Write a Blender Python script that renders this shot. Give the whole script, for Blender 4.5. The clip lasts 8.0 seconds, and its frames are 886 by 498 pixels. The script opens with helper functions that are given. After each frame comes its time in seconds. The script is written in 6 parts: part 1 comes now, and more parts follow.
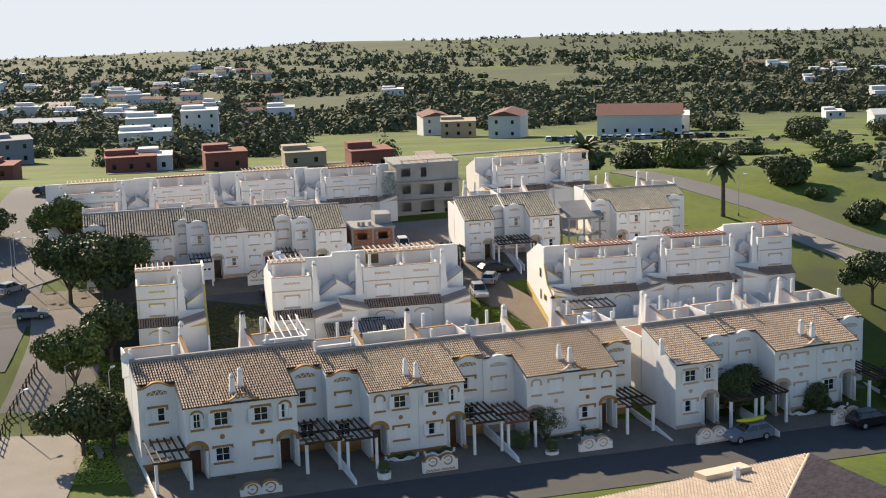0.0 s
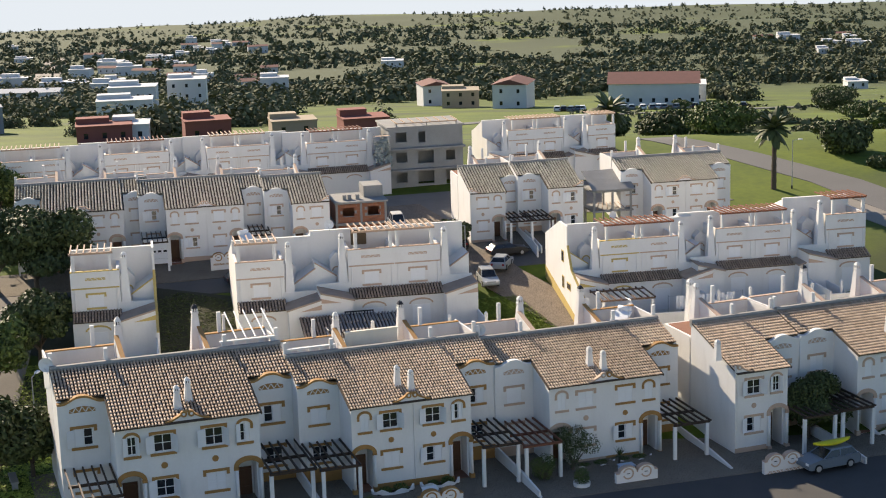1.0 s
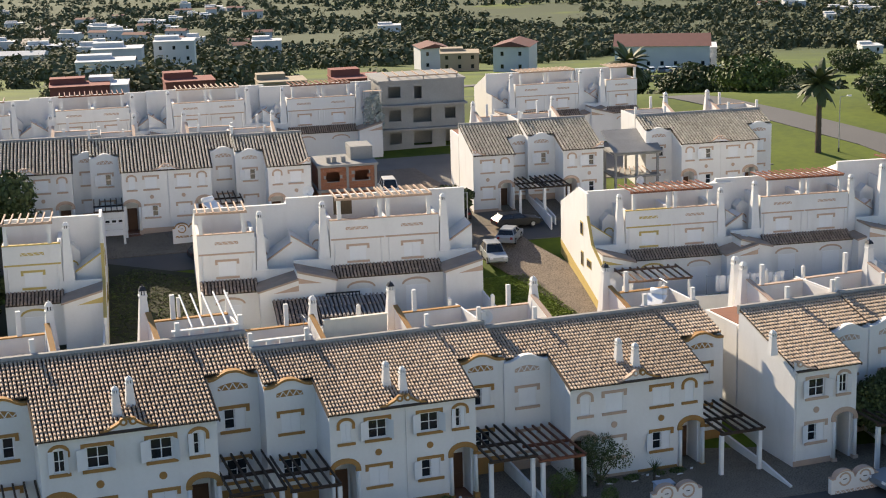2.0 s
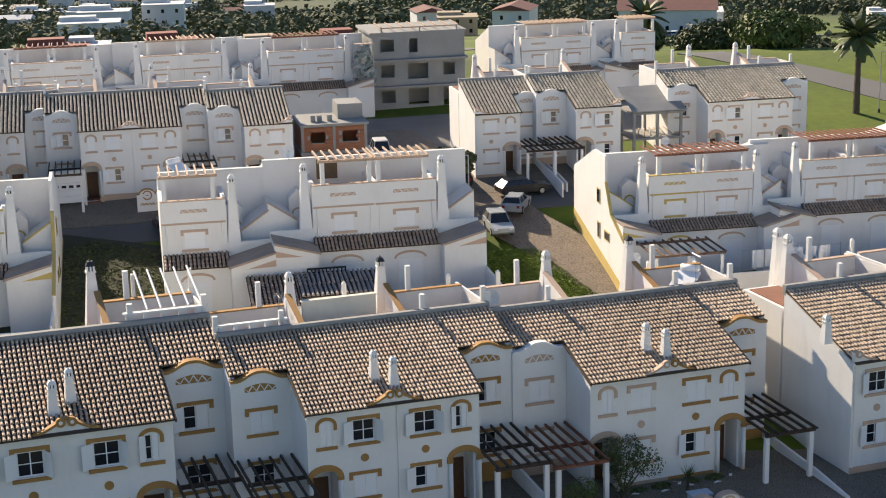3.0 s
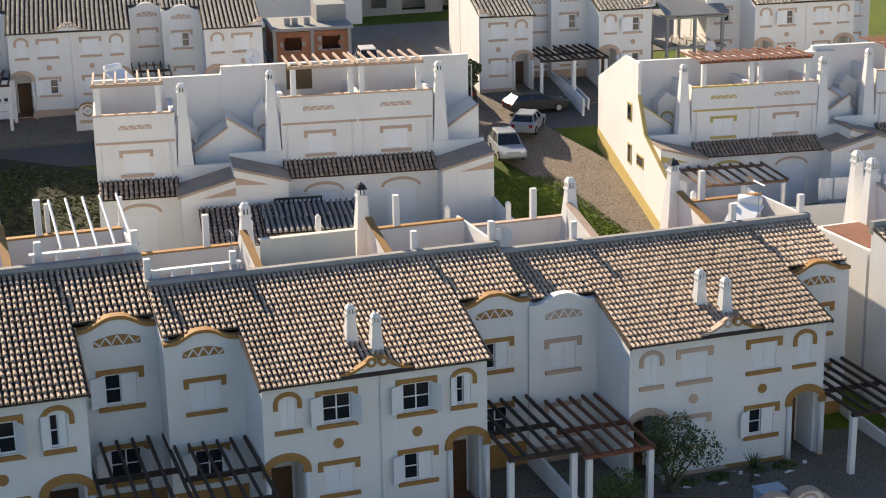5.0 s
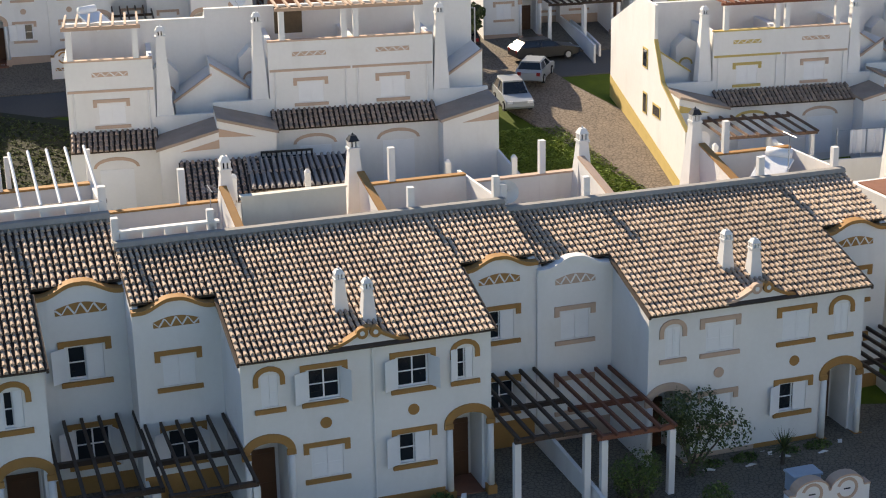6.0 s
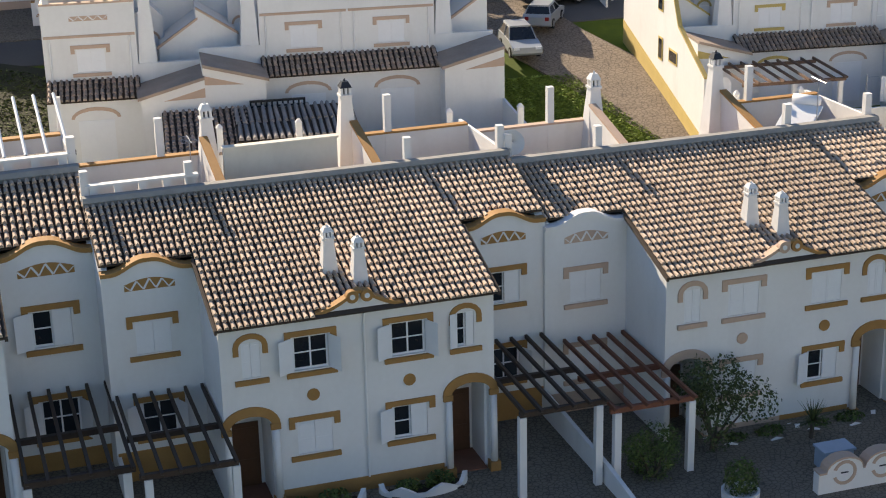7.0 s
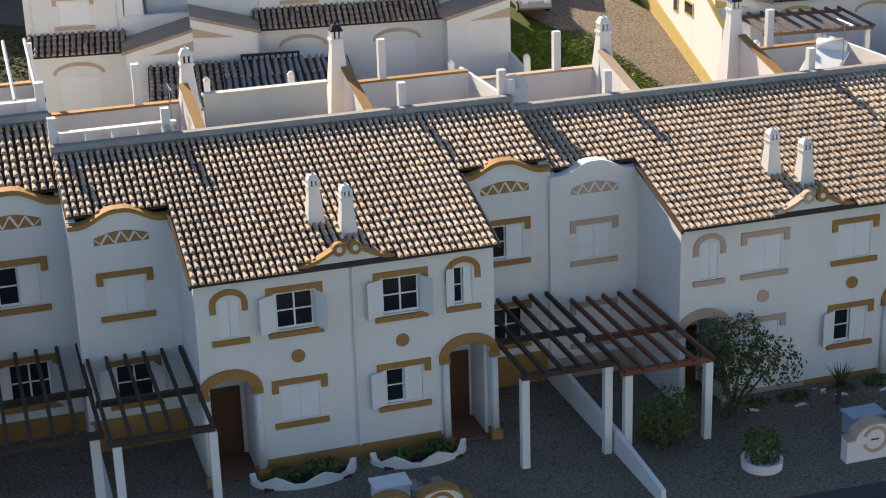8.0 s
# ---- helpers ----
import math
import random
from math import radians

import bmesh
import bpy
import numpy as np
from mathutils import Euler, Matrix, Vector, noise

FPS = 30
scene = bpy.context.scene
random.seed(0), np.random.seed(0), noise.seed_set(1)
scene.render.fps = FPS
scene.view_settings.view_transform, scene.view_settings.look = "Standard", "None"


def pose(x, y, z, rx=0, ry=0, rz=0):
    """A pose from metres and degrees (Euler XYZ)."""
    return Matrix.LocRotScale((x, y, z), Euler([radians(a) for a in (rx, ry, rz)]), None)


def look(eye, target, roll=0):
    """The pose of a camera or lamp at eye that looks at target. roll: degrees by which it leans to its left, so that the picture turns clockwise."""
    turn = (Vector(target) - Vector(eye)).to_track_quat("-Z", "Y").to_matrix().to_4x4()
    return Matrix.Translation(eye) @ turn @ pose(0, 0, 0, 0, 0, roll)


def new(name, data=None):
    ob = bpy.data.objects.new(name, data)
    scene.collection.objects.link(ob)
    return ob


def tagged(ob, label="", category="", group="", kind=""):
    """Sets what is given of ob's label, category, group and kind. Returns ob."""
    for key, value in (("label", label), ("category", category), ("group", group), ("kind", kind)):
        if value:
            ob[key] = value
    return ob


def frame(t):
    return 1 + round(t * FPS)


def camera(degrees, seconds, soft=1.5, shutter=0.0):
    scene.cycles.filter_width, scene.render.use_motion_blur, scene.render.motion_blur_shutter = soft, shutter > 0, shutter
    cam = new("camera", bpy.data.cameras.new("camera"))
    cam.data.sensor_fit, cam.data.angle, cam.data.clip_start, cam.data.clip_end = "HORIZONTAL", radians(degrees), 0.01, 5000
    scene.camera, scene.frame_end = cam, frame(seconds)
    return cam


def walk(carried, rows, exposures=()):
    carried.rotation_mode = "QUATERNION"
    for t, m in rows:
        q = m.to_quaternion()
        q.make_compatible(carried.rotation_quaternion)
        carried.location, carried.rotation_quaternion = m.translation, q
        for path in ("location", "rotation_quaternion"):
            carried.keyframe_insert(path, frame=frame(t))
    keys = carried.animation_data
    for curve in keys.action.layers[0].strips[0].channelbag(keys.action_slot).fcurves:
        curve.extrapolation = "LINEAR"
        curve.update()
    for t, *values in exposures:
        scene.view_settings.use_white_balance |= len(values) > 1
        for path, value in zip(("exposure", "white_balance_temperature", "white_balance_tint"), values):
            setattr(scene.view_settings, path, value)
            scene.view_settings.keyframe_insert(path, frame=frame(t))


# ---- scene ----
cam = camera(30.0, 8.0, soft=1.1)
walk(cam, [
    (0, look((0.24, -71.75, 45.31), (0.22, -13.02, 33.02), -1.73)),
    (0.5, look((0.21, -56.38, 42.17), (0.14, 2.27, 29.56), -1.70)),
    (1, look((0.16, -43.67, 39.56), (0.09, 14.88, 26.45), -1.65)),
    (1.5, look((0.11, -33.15, 37.31), (0.06, 25.28, 23.66), -1.57)),
    (2, look((0.05, -24.41, 35.34), (0.04, 33.89, 21.15), -1.48)),
    (2.5, look((-0.01, -17.12, 33.58), (0.04, 41.05, 18.87), -1.38)),
    (3, look((-0.06, -10.97, 31.98), (0.04, 47.07, 16.77), -1.28)),
    (3.5, look((-0.10, -5.74, 30.54), (0.05, 52.16, 14.83), -1.19)),
    (4, look((-0.12, -1.24, 29.25), (0.07, 56.52, 13.01), -1.11)),
    (4.5, look((-0.11, 2.69, 28.10), (0.08, 60.28, 11.27), -1.05)),
    (5, look((-0.08, 6.15, 27.11), (0.09, 63.54, 9.60), -1.01)),
    (5.5, look((-0.01, 9.20, 26.24), (0.10, 66.35, 7.98), -1.01)),
    (6, look((0.11, 11.89, 25.48), (0.09, 68.78, 6.40), -1.05)),
    (6.5, look((0.27, 14.25, 24.75), (0.08, 70.87, 4.88), -1.14)),
    (7, look((0.49, 16.29, 23.97), (0.04, 72.66, 3.40), -1.28)),
    (7.5, look((0.76, 18.02, 22.99), (-0.00, 74.22, 2.01), -1.49)),
    (8, look((1.11, 19.44, 21.63), (-0.07, 75.67, 0.73), -1.76)),
], [(0, 1.11, 7650, 11), (8, 1.16, 7650, 11)])

# ---- world, sun ----
SUN_AT = Vector((-0.47, 0.75, 0.46)).normalized()
world = bpy.data.worlds.new("sky")
scene.world = world
world.use_nodes = True
wn = world.node_tree
sky = wn.nodes.new("ShaderNodeTexSky")
sky.sky_type, sky.sun_disc = "NISHITA", False
sky.sun_elevation = math.asin(SUN_AT.z)
sky.sun_rotation = math.atan2(SUN_AT.x, SUN_AT.y)
sky.air_density, sky.dust_density, sky.ozone_density = 0.6, 0.0, 3.5
sky.altitude = 800
calm = wn.nodes.new("ShaderNodeVectorMath")   # caps the sky colour to hold down its bright rim
calm.operation = "MINIMUM"
calm.inputs[1].default_value = (2.6, 3.05, 3.7)
wn.links.new(sky.outputs[0], calm.inputs[0])
wn.links.new(calm.outputs[0], wn.nodes["Background"].inputs[0])
wn.nodes["Background"].inputs[1].default_value = 0.13
sun = new("sun", bpy.data.lights.new("sun", "SUN"))
sun.data.energy, sun.data.angle, sun.data.color = 4.4, radians(0.6), (1.0, 0.915, 0.80)
sun.matrix_world = look(SUN_AT * 100, (0, 0, 0))


# ---- materials ----
def mat(name, base, base2=None, rough=0.85, scale=1.5, fine=18.0, bump=0.15, bump_scale=25.0, metal=0.0, amount=0.5,
        per_object=0.0, per_island=0.0, streak=None, spec=0.3, cobble=0.0):
    """A surface with wide and fine mottling, optional streaks of dirt, and relief."""
    m = bpy.data.materials.new(name)
    m.use_nodes = True
    nt = m.node_tree
    n, l = nt.nodes, nt.links
    b = n["Principled BSDF"]
    b.inputs["Roughness"].default_value, b.inputs["Metallic"].default_value = rough, metal
    b.inputs["Specular IOR Level"].default_value = spec
    tc = n.new("ShaderNodeTexCoord")
    geo = n.new("ShaderNodeNewGeometry")
    base2 = base2 or tuple(c * 0.8 for c in base)
    wide, small = n.new("ShaderNodeTexNoise"), n.new("ShaderNodeTexNoise")
    for node, s in ((wide, scale), (small, fine)):
        node.inputs["Scale"].default_value, node.inputs["Detail"].default_value = s, 5
        l.new(geo.outputs["Position"], node.inputs["Vector"])
    add = n.new("ShaderNodeMath")
    add.operation = "MULTIPLY_ADD"
    l.new(wide.outputs["Fac"], add.inputs[0])
    add.inputs[1].default_value = 0.65
    half = n.new("ShaderNodeMath")
    half.operation = "MULTIPLY"
    l.new(small.outputs["Fac"], half.inputs[0])
    half.inputs[1].default_value = 0.35
    l.new(half.outputs[0], add.inputs[2])
    ramp = n.new("ShaderNodeMapRange")
    ramp.inputs["From Min"].default_value, ramp.inputs["From Max"].default_value = 0.5 - 0.5 * (1 - amount) - 0.02, 0.5 + 0.5 * (1 - amount) + 0.02
    l.new(add.outputs[0], ramp.inputs["Value"])
    mix = n.new("ShaderNodeMix")
    mix.data_type = "RGBA"
    l.new(ramp.outputs[0], mix.inputs["Factor"])
    mix.inputs["A"].default_value, mix.inputs["B"].default_value = (*base, 1), (*base2, 1)
    out = mix.outputs["Result"]
    if streak:
        mp = n.new("ShaderNodeMapping")
        mp.inputs["Scale"].default_value = (0.9, 0.9, 0.22)
        l.new(geo.outputs["Position"], mp.inputs["Vector"])
        sn = n.new("ShaderNodeTexNoise")
        sn.inputs["Scale"].default_value, sn.inputs["Detail"].default_value = 1.3, 6
        l.new(mp.outputs[0], sn.inputs["Vector"])
        sr = n.new("ShaderNodeMapRange")
        sr.inputs["From Min"].default_value, sr.inputs["From Max"].default_value = 0.54, 0.8
        sr.inputs["To Max"].default_value = 0.3
        l.new(sn.outputs["Fac"], sr.inputs["Value"])
        m2 = n.new("ShaderNodeMix")
        m2.data_type = "RGBA"
        l.new(sr.outputs[0], m2.inputs["Factor"])
        l.new(out, m2.inputs["A"])
        m2.inputs["B"].default_value = (*streak, 1)
        out = m2.outputs["Result"]
    if cobble:
        vo = n.new("ShaderNodeTexVoronoi")
        vo.feature = "DISTANCE_TO_EDGE"
        vo.inputs["Scale"].default_value = cobble
        l.new(geo.outputs["Position"], vo.inputs["Vector"])
        vm = n.new("ShaderNodeMapRange")
        vm.inputs["From Max"].default_value = 0.12
        vm.inputs["To Min"].default_value = 0.45
        l.new(vo.outputs["Distance"], vm.inputs["Value"])
        joint = n.new("ShaderNodeMix")
        joint.data_type, joint.blend_type = "RGBA", "MULTIPLY"
        joint.inputs["Factor"].default_value = 1.0
        l.new(out, joint.inputs["A"])
        l.new(vm.outputs[0], joint.inputs["B"])
        out = joint.outputs["Result"]
    for amt, source in ((per_object, "object"), (per_island, "island")):
        if amt:
            hv = n.new("ShaderNodeHueSaturation")
            if source == "object":
                rnd = n.new("ShaderNodeObjectInfo").outputs["Random"]
            else:
                rnd = geo.outputs["Random Per Island"]
            vr = n.new("ShaderNodeMapRange")
            vr.inputs["To Min"].default_value, vr.inputs["To Max"].default_value = 1 - amt, 1 + amt
            l.new(rnd, vr.inputs["Value"])
            l.new(vr.outputs[0], hv.inputs["Value"])
            l.new(out, hv.inputs["Color"])
            out = hv.outputs[0]
    l.new(out, b.inputs["Base Color"])
    if bump:
        bn = n.new("ShaderNodeTexNoise")
        bn.inputs["Scale"].default_value, bn.inputs["Detail"].default_value = bump_scale, 4
        l.new(geo.outputs["Position"], bn.inputs["Vector"])
        bp = n.new("ShaderNodeBump")
        bp.inputs["Strength"].default_value, bp.inputs["Distance"].default_value = bump, 0.02
        l.new(bn.outputs["Fac"], bp.inputs["Height"])
        l.new(bp.outputs[0], b.inputs["Normal"])
    return m


STUCCO = mat("white_stucco", (0.78, 0.765, 0.74), (0.70, 0.68, 0.65), 0.9, 0.5, 6.0, 0.12, 30, streak=(0.50, 0.48, 0.44))
STUCCO_CREAM = mat("cream_stucco", (0.76, 0.70, 0.60), (0.66, 0.60, 0.50), 0.9, 0.5, 6.0, 0.12, 30, streak=(0.45, 0.40, 0.32))
OCHRE = mat("ochre_paint", (0.41, 0.215, 0.07), (0.32, 0.165, 0.055), 0.8, 2.0, 15)
PINK = mat("faded_pink_paint", (0.56, 0.40, 0.30), (0.48, 0.34, 0.25), 0.8, 2.0, 15)
YELLOW = mat("yellow_paint", (0.58, 0.43, 0.15), (0.48, 0.35, 0.12), 0.8, 2.0, 15)
TILE = mat("clay_roof_tile", (0.60, 0.47, 0.36), (0.44, 0.32, 0.23), 0.8, 1.2, 9, 0.3, 30, per_object=0.16, per_island=0.16)
TILE_OLD = mat("lichen_roof_tile", (0.55, 0.50, 0.42), (0.38, 0.34, 0.28), 0.85, 1.2, 9, 0.3, 30, per_island=0.16)
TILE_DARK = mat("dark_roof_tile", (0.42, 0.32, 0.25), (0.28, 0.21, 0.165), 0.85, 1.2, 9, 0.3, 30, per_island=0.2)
# near-black bedding: the shade in the gaps between tiles is in its colour
TILE_BED_SHADE = mat("shaded_roof_bedding", (0.10, 0.07, 0.05), (0.06, 0.045, 0.035), 0.9)
RIDGE = mat("mortar_ridge", (0.36, 0.34, 0.31), (0.24, 0.23, 0.21), 0.9, 1.5, 8)
WOOD_DARK = mat("dark_brown_timber", (0.075, 0.048, 0.034), (0.045, 0.03, 0.022), 0.7, 3, 20)
WOOD_RED = mat("reddish_timber", (0.24, 0.09, 0.05), (0.17, 0.065, 0.04), 0.7, 3, 20)
WOOD_PALE = mat("weathered_pale_timber", (0.50, 0.36, 0.27), (0.40, 0.28, 0.20), 0.8, 3, 20)
DOOR = mat("brown_door", (0.13, 0.06, 0.03), (0.09, 0.04, 0.02), 0.5, 3, 20)
WHITE_PAINT = mat("white_paint", (0.80, 0.80, 0.80), (0.74, 0.74, 0.74), 0.5, 2, 12, 0.05)
GLASS = mat("dark_window_glass", (0.018, 0.022, 0.026), (0.012, 0.014, 0.018), 0.08, 1, 5, 0, spec=0.6)
METAL = mat("dark_metal", (0.05, 0.05, 0.055), (0.035, 0.035, 0.04), 0.45, 3, 20, 0.1, metal=0.6)
STEEL = mat("grey_steel", (0.45, 0.46, 0.47), (0.36, 0.37, 0.38), 0.4, 3, 20, 0.05, metal=0.5)
TERRACOTTA = mat("terracotta_paving", (0.27, 0.12, 0.075), (0.19, 0.085, 0.055), 0.8, 2, 10)
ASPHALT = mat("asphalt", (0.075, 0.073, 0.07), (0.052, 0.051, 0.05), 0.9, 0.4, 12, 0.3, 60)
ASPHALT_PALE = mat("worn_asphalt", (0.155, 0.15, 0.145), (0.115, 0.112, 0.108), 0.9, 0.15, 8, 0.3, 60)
PAVING = mat("grey_cobbles", (0.25, 0.21, 0.16), (0.15, 0.125, 0.095), 0.92, 0.5, 9, 0.5, 22, cobble=6.0)
PATH = mat("sandy_path", (0.28, 0.25, 0.215), (0.20, 0.18, 0.155), 0.95, 0.3, 6, 0.4, 40)
CONCRETE = mat("raw_concrete", (0.33, 0.325, 0.31), (0.23, 0.225, 0.215), 0.9, 0.6, 8, 0.3, 30, streak=(0.16, 0.155, 0.15))
BRICK = mat("red_hollow_brick", (0.36, 0.15, 0.085), (0.27, 0.11, 0.065), 0.9, 1.5, 14, 0.5, 30)
RED_WALL = mat("red_render", (0.29, 0.10, 0.08), (0.23, 0.08, 0.065), 0.9, 0.6, 6)
LEAF = mat("dark_leaves", (0.085, 0.105, 0.034), (0.05, 0.066, 0.022), 0.65, 1.5, 8, 0, per_island=0.45)
LEAF_LIGHT = mat("light_leaves", (0.10, 0.135, 0.03), (0.06, 0.085, 0.022), 0.65, 1.5, 8, 0, per_island=0.45)
BARK = mat("bark", (0.12, 0.09, 0.065), (0.07, 0.052, 0.04), 0.9, 3, 20, 0.5)
DARK_IN = mat("dark_interior", (0.03, 0.03, 0.03), (0.02, 0.02, 0.02), 0.9, 1, 5, 0)


# ---- mesh helpers ----
def mesh_of(name, verts, faces, material, smooth=False):
    me = bpy.data.meshes.new(name)
    me.from_pydata([tuple(v) for v in verts], [], faces)
    me.validate()
    me.materials.append(material)
    if smooth:
        me.polygons.foreach_set("use_smooth", [True] * len(me.polygons))
    me.update()
    return me


class Geo:
    """Collects boxes, prisms and tubes; mirror: -1 builds the same thing the other way round in x."""

    def __init__(self, mirror=1):
        self.v, self.f, self.m = [], [], mirror

    def add(self, verts, faces):
        n = len(self.v)
        self.v += [(self.m * x, y, z) for x, y, z in verts]
        self.f += [tuple(n + i for i in (f if self.m > 0 else f[::-1])) for f in faces]
        return self

    def box(self, x0, x1, y0, y1, z0, z1):
        v = [(x0, y0, z0), (x1, y0, z0), (x1, y1, z0), (x0, y1, z0), (x0, y0, z1), (x1, y0, z1), (x1, y1, z1), (x0, y1, z1)]
        return self.add(v, [(0, 3, 2, 1), (4, 5, 6, 7), (0, 1, 5, 4), (1, 2, 6, 5), (2, 3, 7, 6), (3, 0, 4, 7)])

    def taper(self, cx, cy, z0, z1, a0, b0, a1, b1):
        """A four-sided block with half widths a, b at the foot and the head."""
        v = [(cx + sx * a, cy + sy * b, z) for z, a, b in ((z0, a0, b0), (z1, a1, b1)) for sx, sy in ((-1, -1), (1, -1), (1, 1), (-1, 1))]
        return self.add(v, [(0, 3, 2, 1), (4, 5, 6, 7), (0, 1, 5, 4), (1, 2, 6, 5), (2, 3, 7, 6), (3, 0, 4, 7)])

    def prism_x(self, prof, x0, x1):
        """The outline of (y, z) points, seen with +x to the viewer anticlockwise, drawn out from x0 to x1."""
        n = len(prof)
        v = [(x0, y, z) for y, z in prof] + [(x1, y, z) for y, z in prof]
        f = [tuple(range(n))[::-1], tuple(range(n, 2 * n))] + [(i, (i + 1) % n, n + (i + 1) % n, n + i) for i in range(n)]
        return self.add(v, f)

    def prism_y(self, prof, y0, y1):
        """The outline of (x, z) points, anticlockwise as seen from the front, drawn out from y0 (front) to y1."""
        n = len(prof)
        v = [(x, y0, z) for x, z in prof] + [(x, y1, z) for x, z in prof]
        f = [tuple(range(n)), tuple(range(n, 2 * n))[::-1]] + [((i + 1) % n, i, n + i, n + (i + 1) % n) for i in range(n)]
        return self.add(v, f)

    def strip_y(self, low, high, y0, y1):
        """A band between two rows of (x, z) points, drawn out in y."""
        n = len(low)
        v = [(x, y, z) for y in (y0, y1) for row in (low, high) for x, z in row]
        f = []
        for i in range(n - 1):
            a, b, c, d = i, i + 1, n + i + 1, n + i
            f += [(a, b, c, d), (2 * n + a, 2 * n + d, 2 * n + c, 2 * n + b), (b, a, 2 * n + a, 2 * n + b), (d, c, 2 * n + c, 2 * n + d)]
        f += [(0, n, 3 * n, 2 * n), (n - 1, 3 * n - 1, 4 * n - 1, 2 * n - 1)]
        return self.add(v, f)

    def tube(self, cx, cy, z0, z1, r0, r1, n=10):
        v = [(cx + r * math.cos(6.2832 * i / n), cy + r * math.sin(6.2832 * i / n), z) for r, z in ((r0, z0), (r1, z1)) for i in range(n)]
        return self.add(v, [(i, (i + 1) % n, n + (i + 1) % n, n + i) for i in range(n)] + [tuple(range(n))[::-1], tuple(range(n, 2 * n))])

    def rod(self, a, b, r, n=6, r1=None):
        a, b = Vector(a), Vector(b)
        q = (b - a).to_track_quat("Z", "Y")
        r1 = r if r1 is None else r1
        v = [tuple(p + q @ Vector((s * math.cos(6.2832 * i / n), s * math.sin(6.2832 * i / n), 0))) for p, s in ((a, r), (b, r1)) for i in range(n)]
        return self.add(v, [(i, (i + 1) % n, n + (i + 1) % n, n + i) for i in range(n)] + [tuple(range(n))[::-1], tuple(range(n, 2 * n))])

    def wall(self, x0, x1, z0, z1, y0, y1, holes):
        """A wall facing -y with openings (xa, xb, za, zb) right through it, as one connected body."""
        xs = sorted({x0, x1, *[h for o in holes for h in o[:2]]})
        zs = sorted({z0, z1, *[h for o in holes for h in o[2:]]})
        nx, nz = len(xs), len(zs)
        v = [(x, y, z) for y in (y0, y1) for z in zs for x in xs]

        def solid(i, k):
            if not (0 <= i < nx - 1 and 0 <= k < nz - 1):
                return False
            mx, mz = (xs[i] + xs[i + 1]) / 2, (zs[k] + zs[k + 1]) / 2
            return not any(o[0] < mx < o[1] and o[2] < mz < o[3] for o in holes)

        f, n = [], nx * nz
        for i in range(nx - 1):
            for k in range(nz - 1):
                if not solid(i, k):
                    continue
                a, b, c, d = k * nx + i, k * nx + i + 1, (k + 1) * nx + i + 1, (k + 1) * nx + i
                f += [(a, b, c, d), (n + a, n + d, n + c, n + b)]
                for p, q, j, l in ((a, b, i, k - 1), (b, c, i + 1, k), (c, d, i, k + 1), (d, a, i - 1, k)):
                    if not solid(j, l):
                        f.append((q, p, n + p, n + q))
        return self.add(v, f)

    def mesh(self, name, material, smooth=False):
        return mesh_of(name, self.v, self.f, material, smooth)


def part(name, geo, material, parent, label="", smooth=False):
    """One mesh object under a thing or a part, in that thing's own measures."""
    ob = new(name, geo if isinstance(geo, bpy.types.Mesh) else geo.mesh(name, material, smooth))
    ob.parent = parent
    if label:
        ob["label"] = label
    return ob


def thing(name, m, label, category, group="", kind="", scale=1.0):
    ob = new(name)
    ob.empty_display_size = 0.2
    ob.matrix_world = m @ Matrix.Scale(scale, 4)
    return tagged(ob, label, category, group, kind)


def single(name, geo, material, m, label, category, group="", kind="", smooth=False):
    ob = new(name, geo if isinstance(geo, bpy.types.Mesh) else geo.mesh(name, material, smooth))
    ob.matrix_world = m
    return tagged(ob, label, category, group, kind)


# ---- the lie of the land ----
FOLD, DRAW, EYE, EYE_Y = 72.0, 0.5, 32.5, -8.0


def survey(x, y):
    """From the sketch of the quarter to the town plan on which the house rows are set out."""
    x, y = x / 50, (y - 90) / 50
    w = 1 - 0.0146 * x + 0.0467 * y
    return 50 * (0.9685 * x + 0.0011 * y - 0.015) / w, 90 + 50 * (-0.1628 * x + 1.0282 * y + 0.0313) / w


def set_out(x, y, up=0.0):
    """A place of the town plan on the slope: its place in the world and its size there."""
    k = 1.0 if y <= FOLD else (FOLD - EYE_Y + DRAW * (y - FOLD)) / (y - EYE_Y)
    return Vector((x * k, EYE_Y + (y - EYE_Y) * k, EYE + (up - EYE) * k)), k


def lay(x, y, up=0.0):
    return set_out(*survey(x, y), up)


FAR = [(175, 4.6), (265, -7.7), (336, -14.9), (446, -26.5), (560, -37.9), (800, -57.5), (1000, -70.5), (1300, -88.4), (1700, -109.9), (2000, -123.0), (2200, -163.0), (4200, -363.0)]


def land(x, y):
    """Height of the ground."""
    if y <= FOLD:
        near = 0.0
    else:
        plan = FOLD + (y - FOLD) / DRAW
        near = EYE - EYE * (y - EYE_Y) / (plan - EYE_Y)
    if y <= 138:
        return near
    far = FAR[-1][1]
    for (a, za), (b, zb) in zip(FAR, FAR[1:]):
        if y < b:
            far = za + (zb - za) * max(0.0, (y - a) / (b - a))
            break
    if y > 500:
        s = min(1.0, (y - 500) / 500)
        far += s * (5.0 * noise.noise((x / 260, y / 260, 0.3)) + 2.0 * noise.noise((x / 90, y / 90, 1.3)))
        far += -6.0 * min(1.0, max(0.0, (-x - 120) / 420)) * s
    t = min(1.0, max(0.0, (y - 138) / 37))
    t = t * t * (3 - 2 * t)
    return near * (1 - t) + far * t


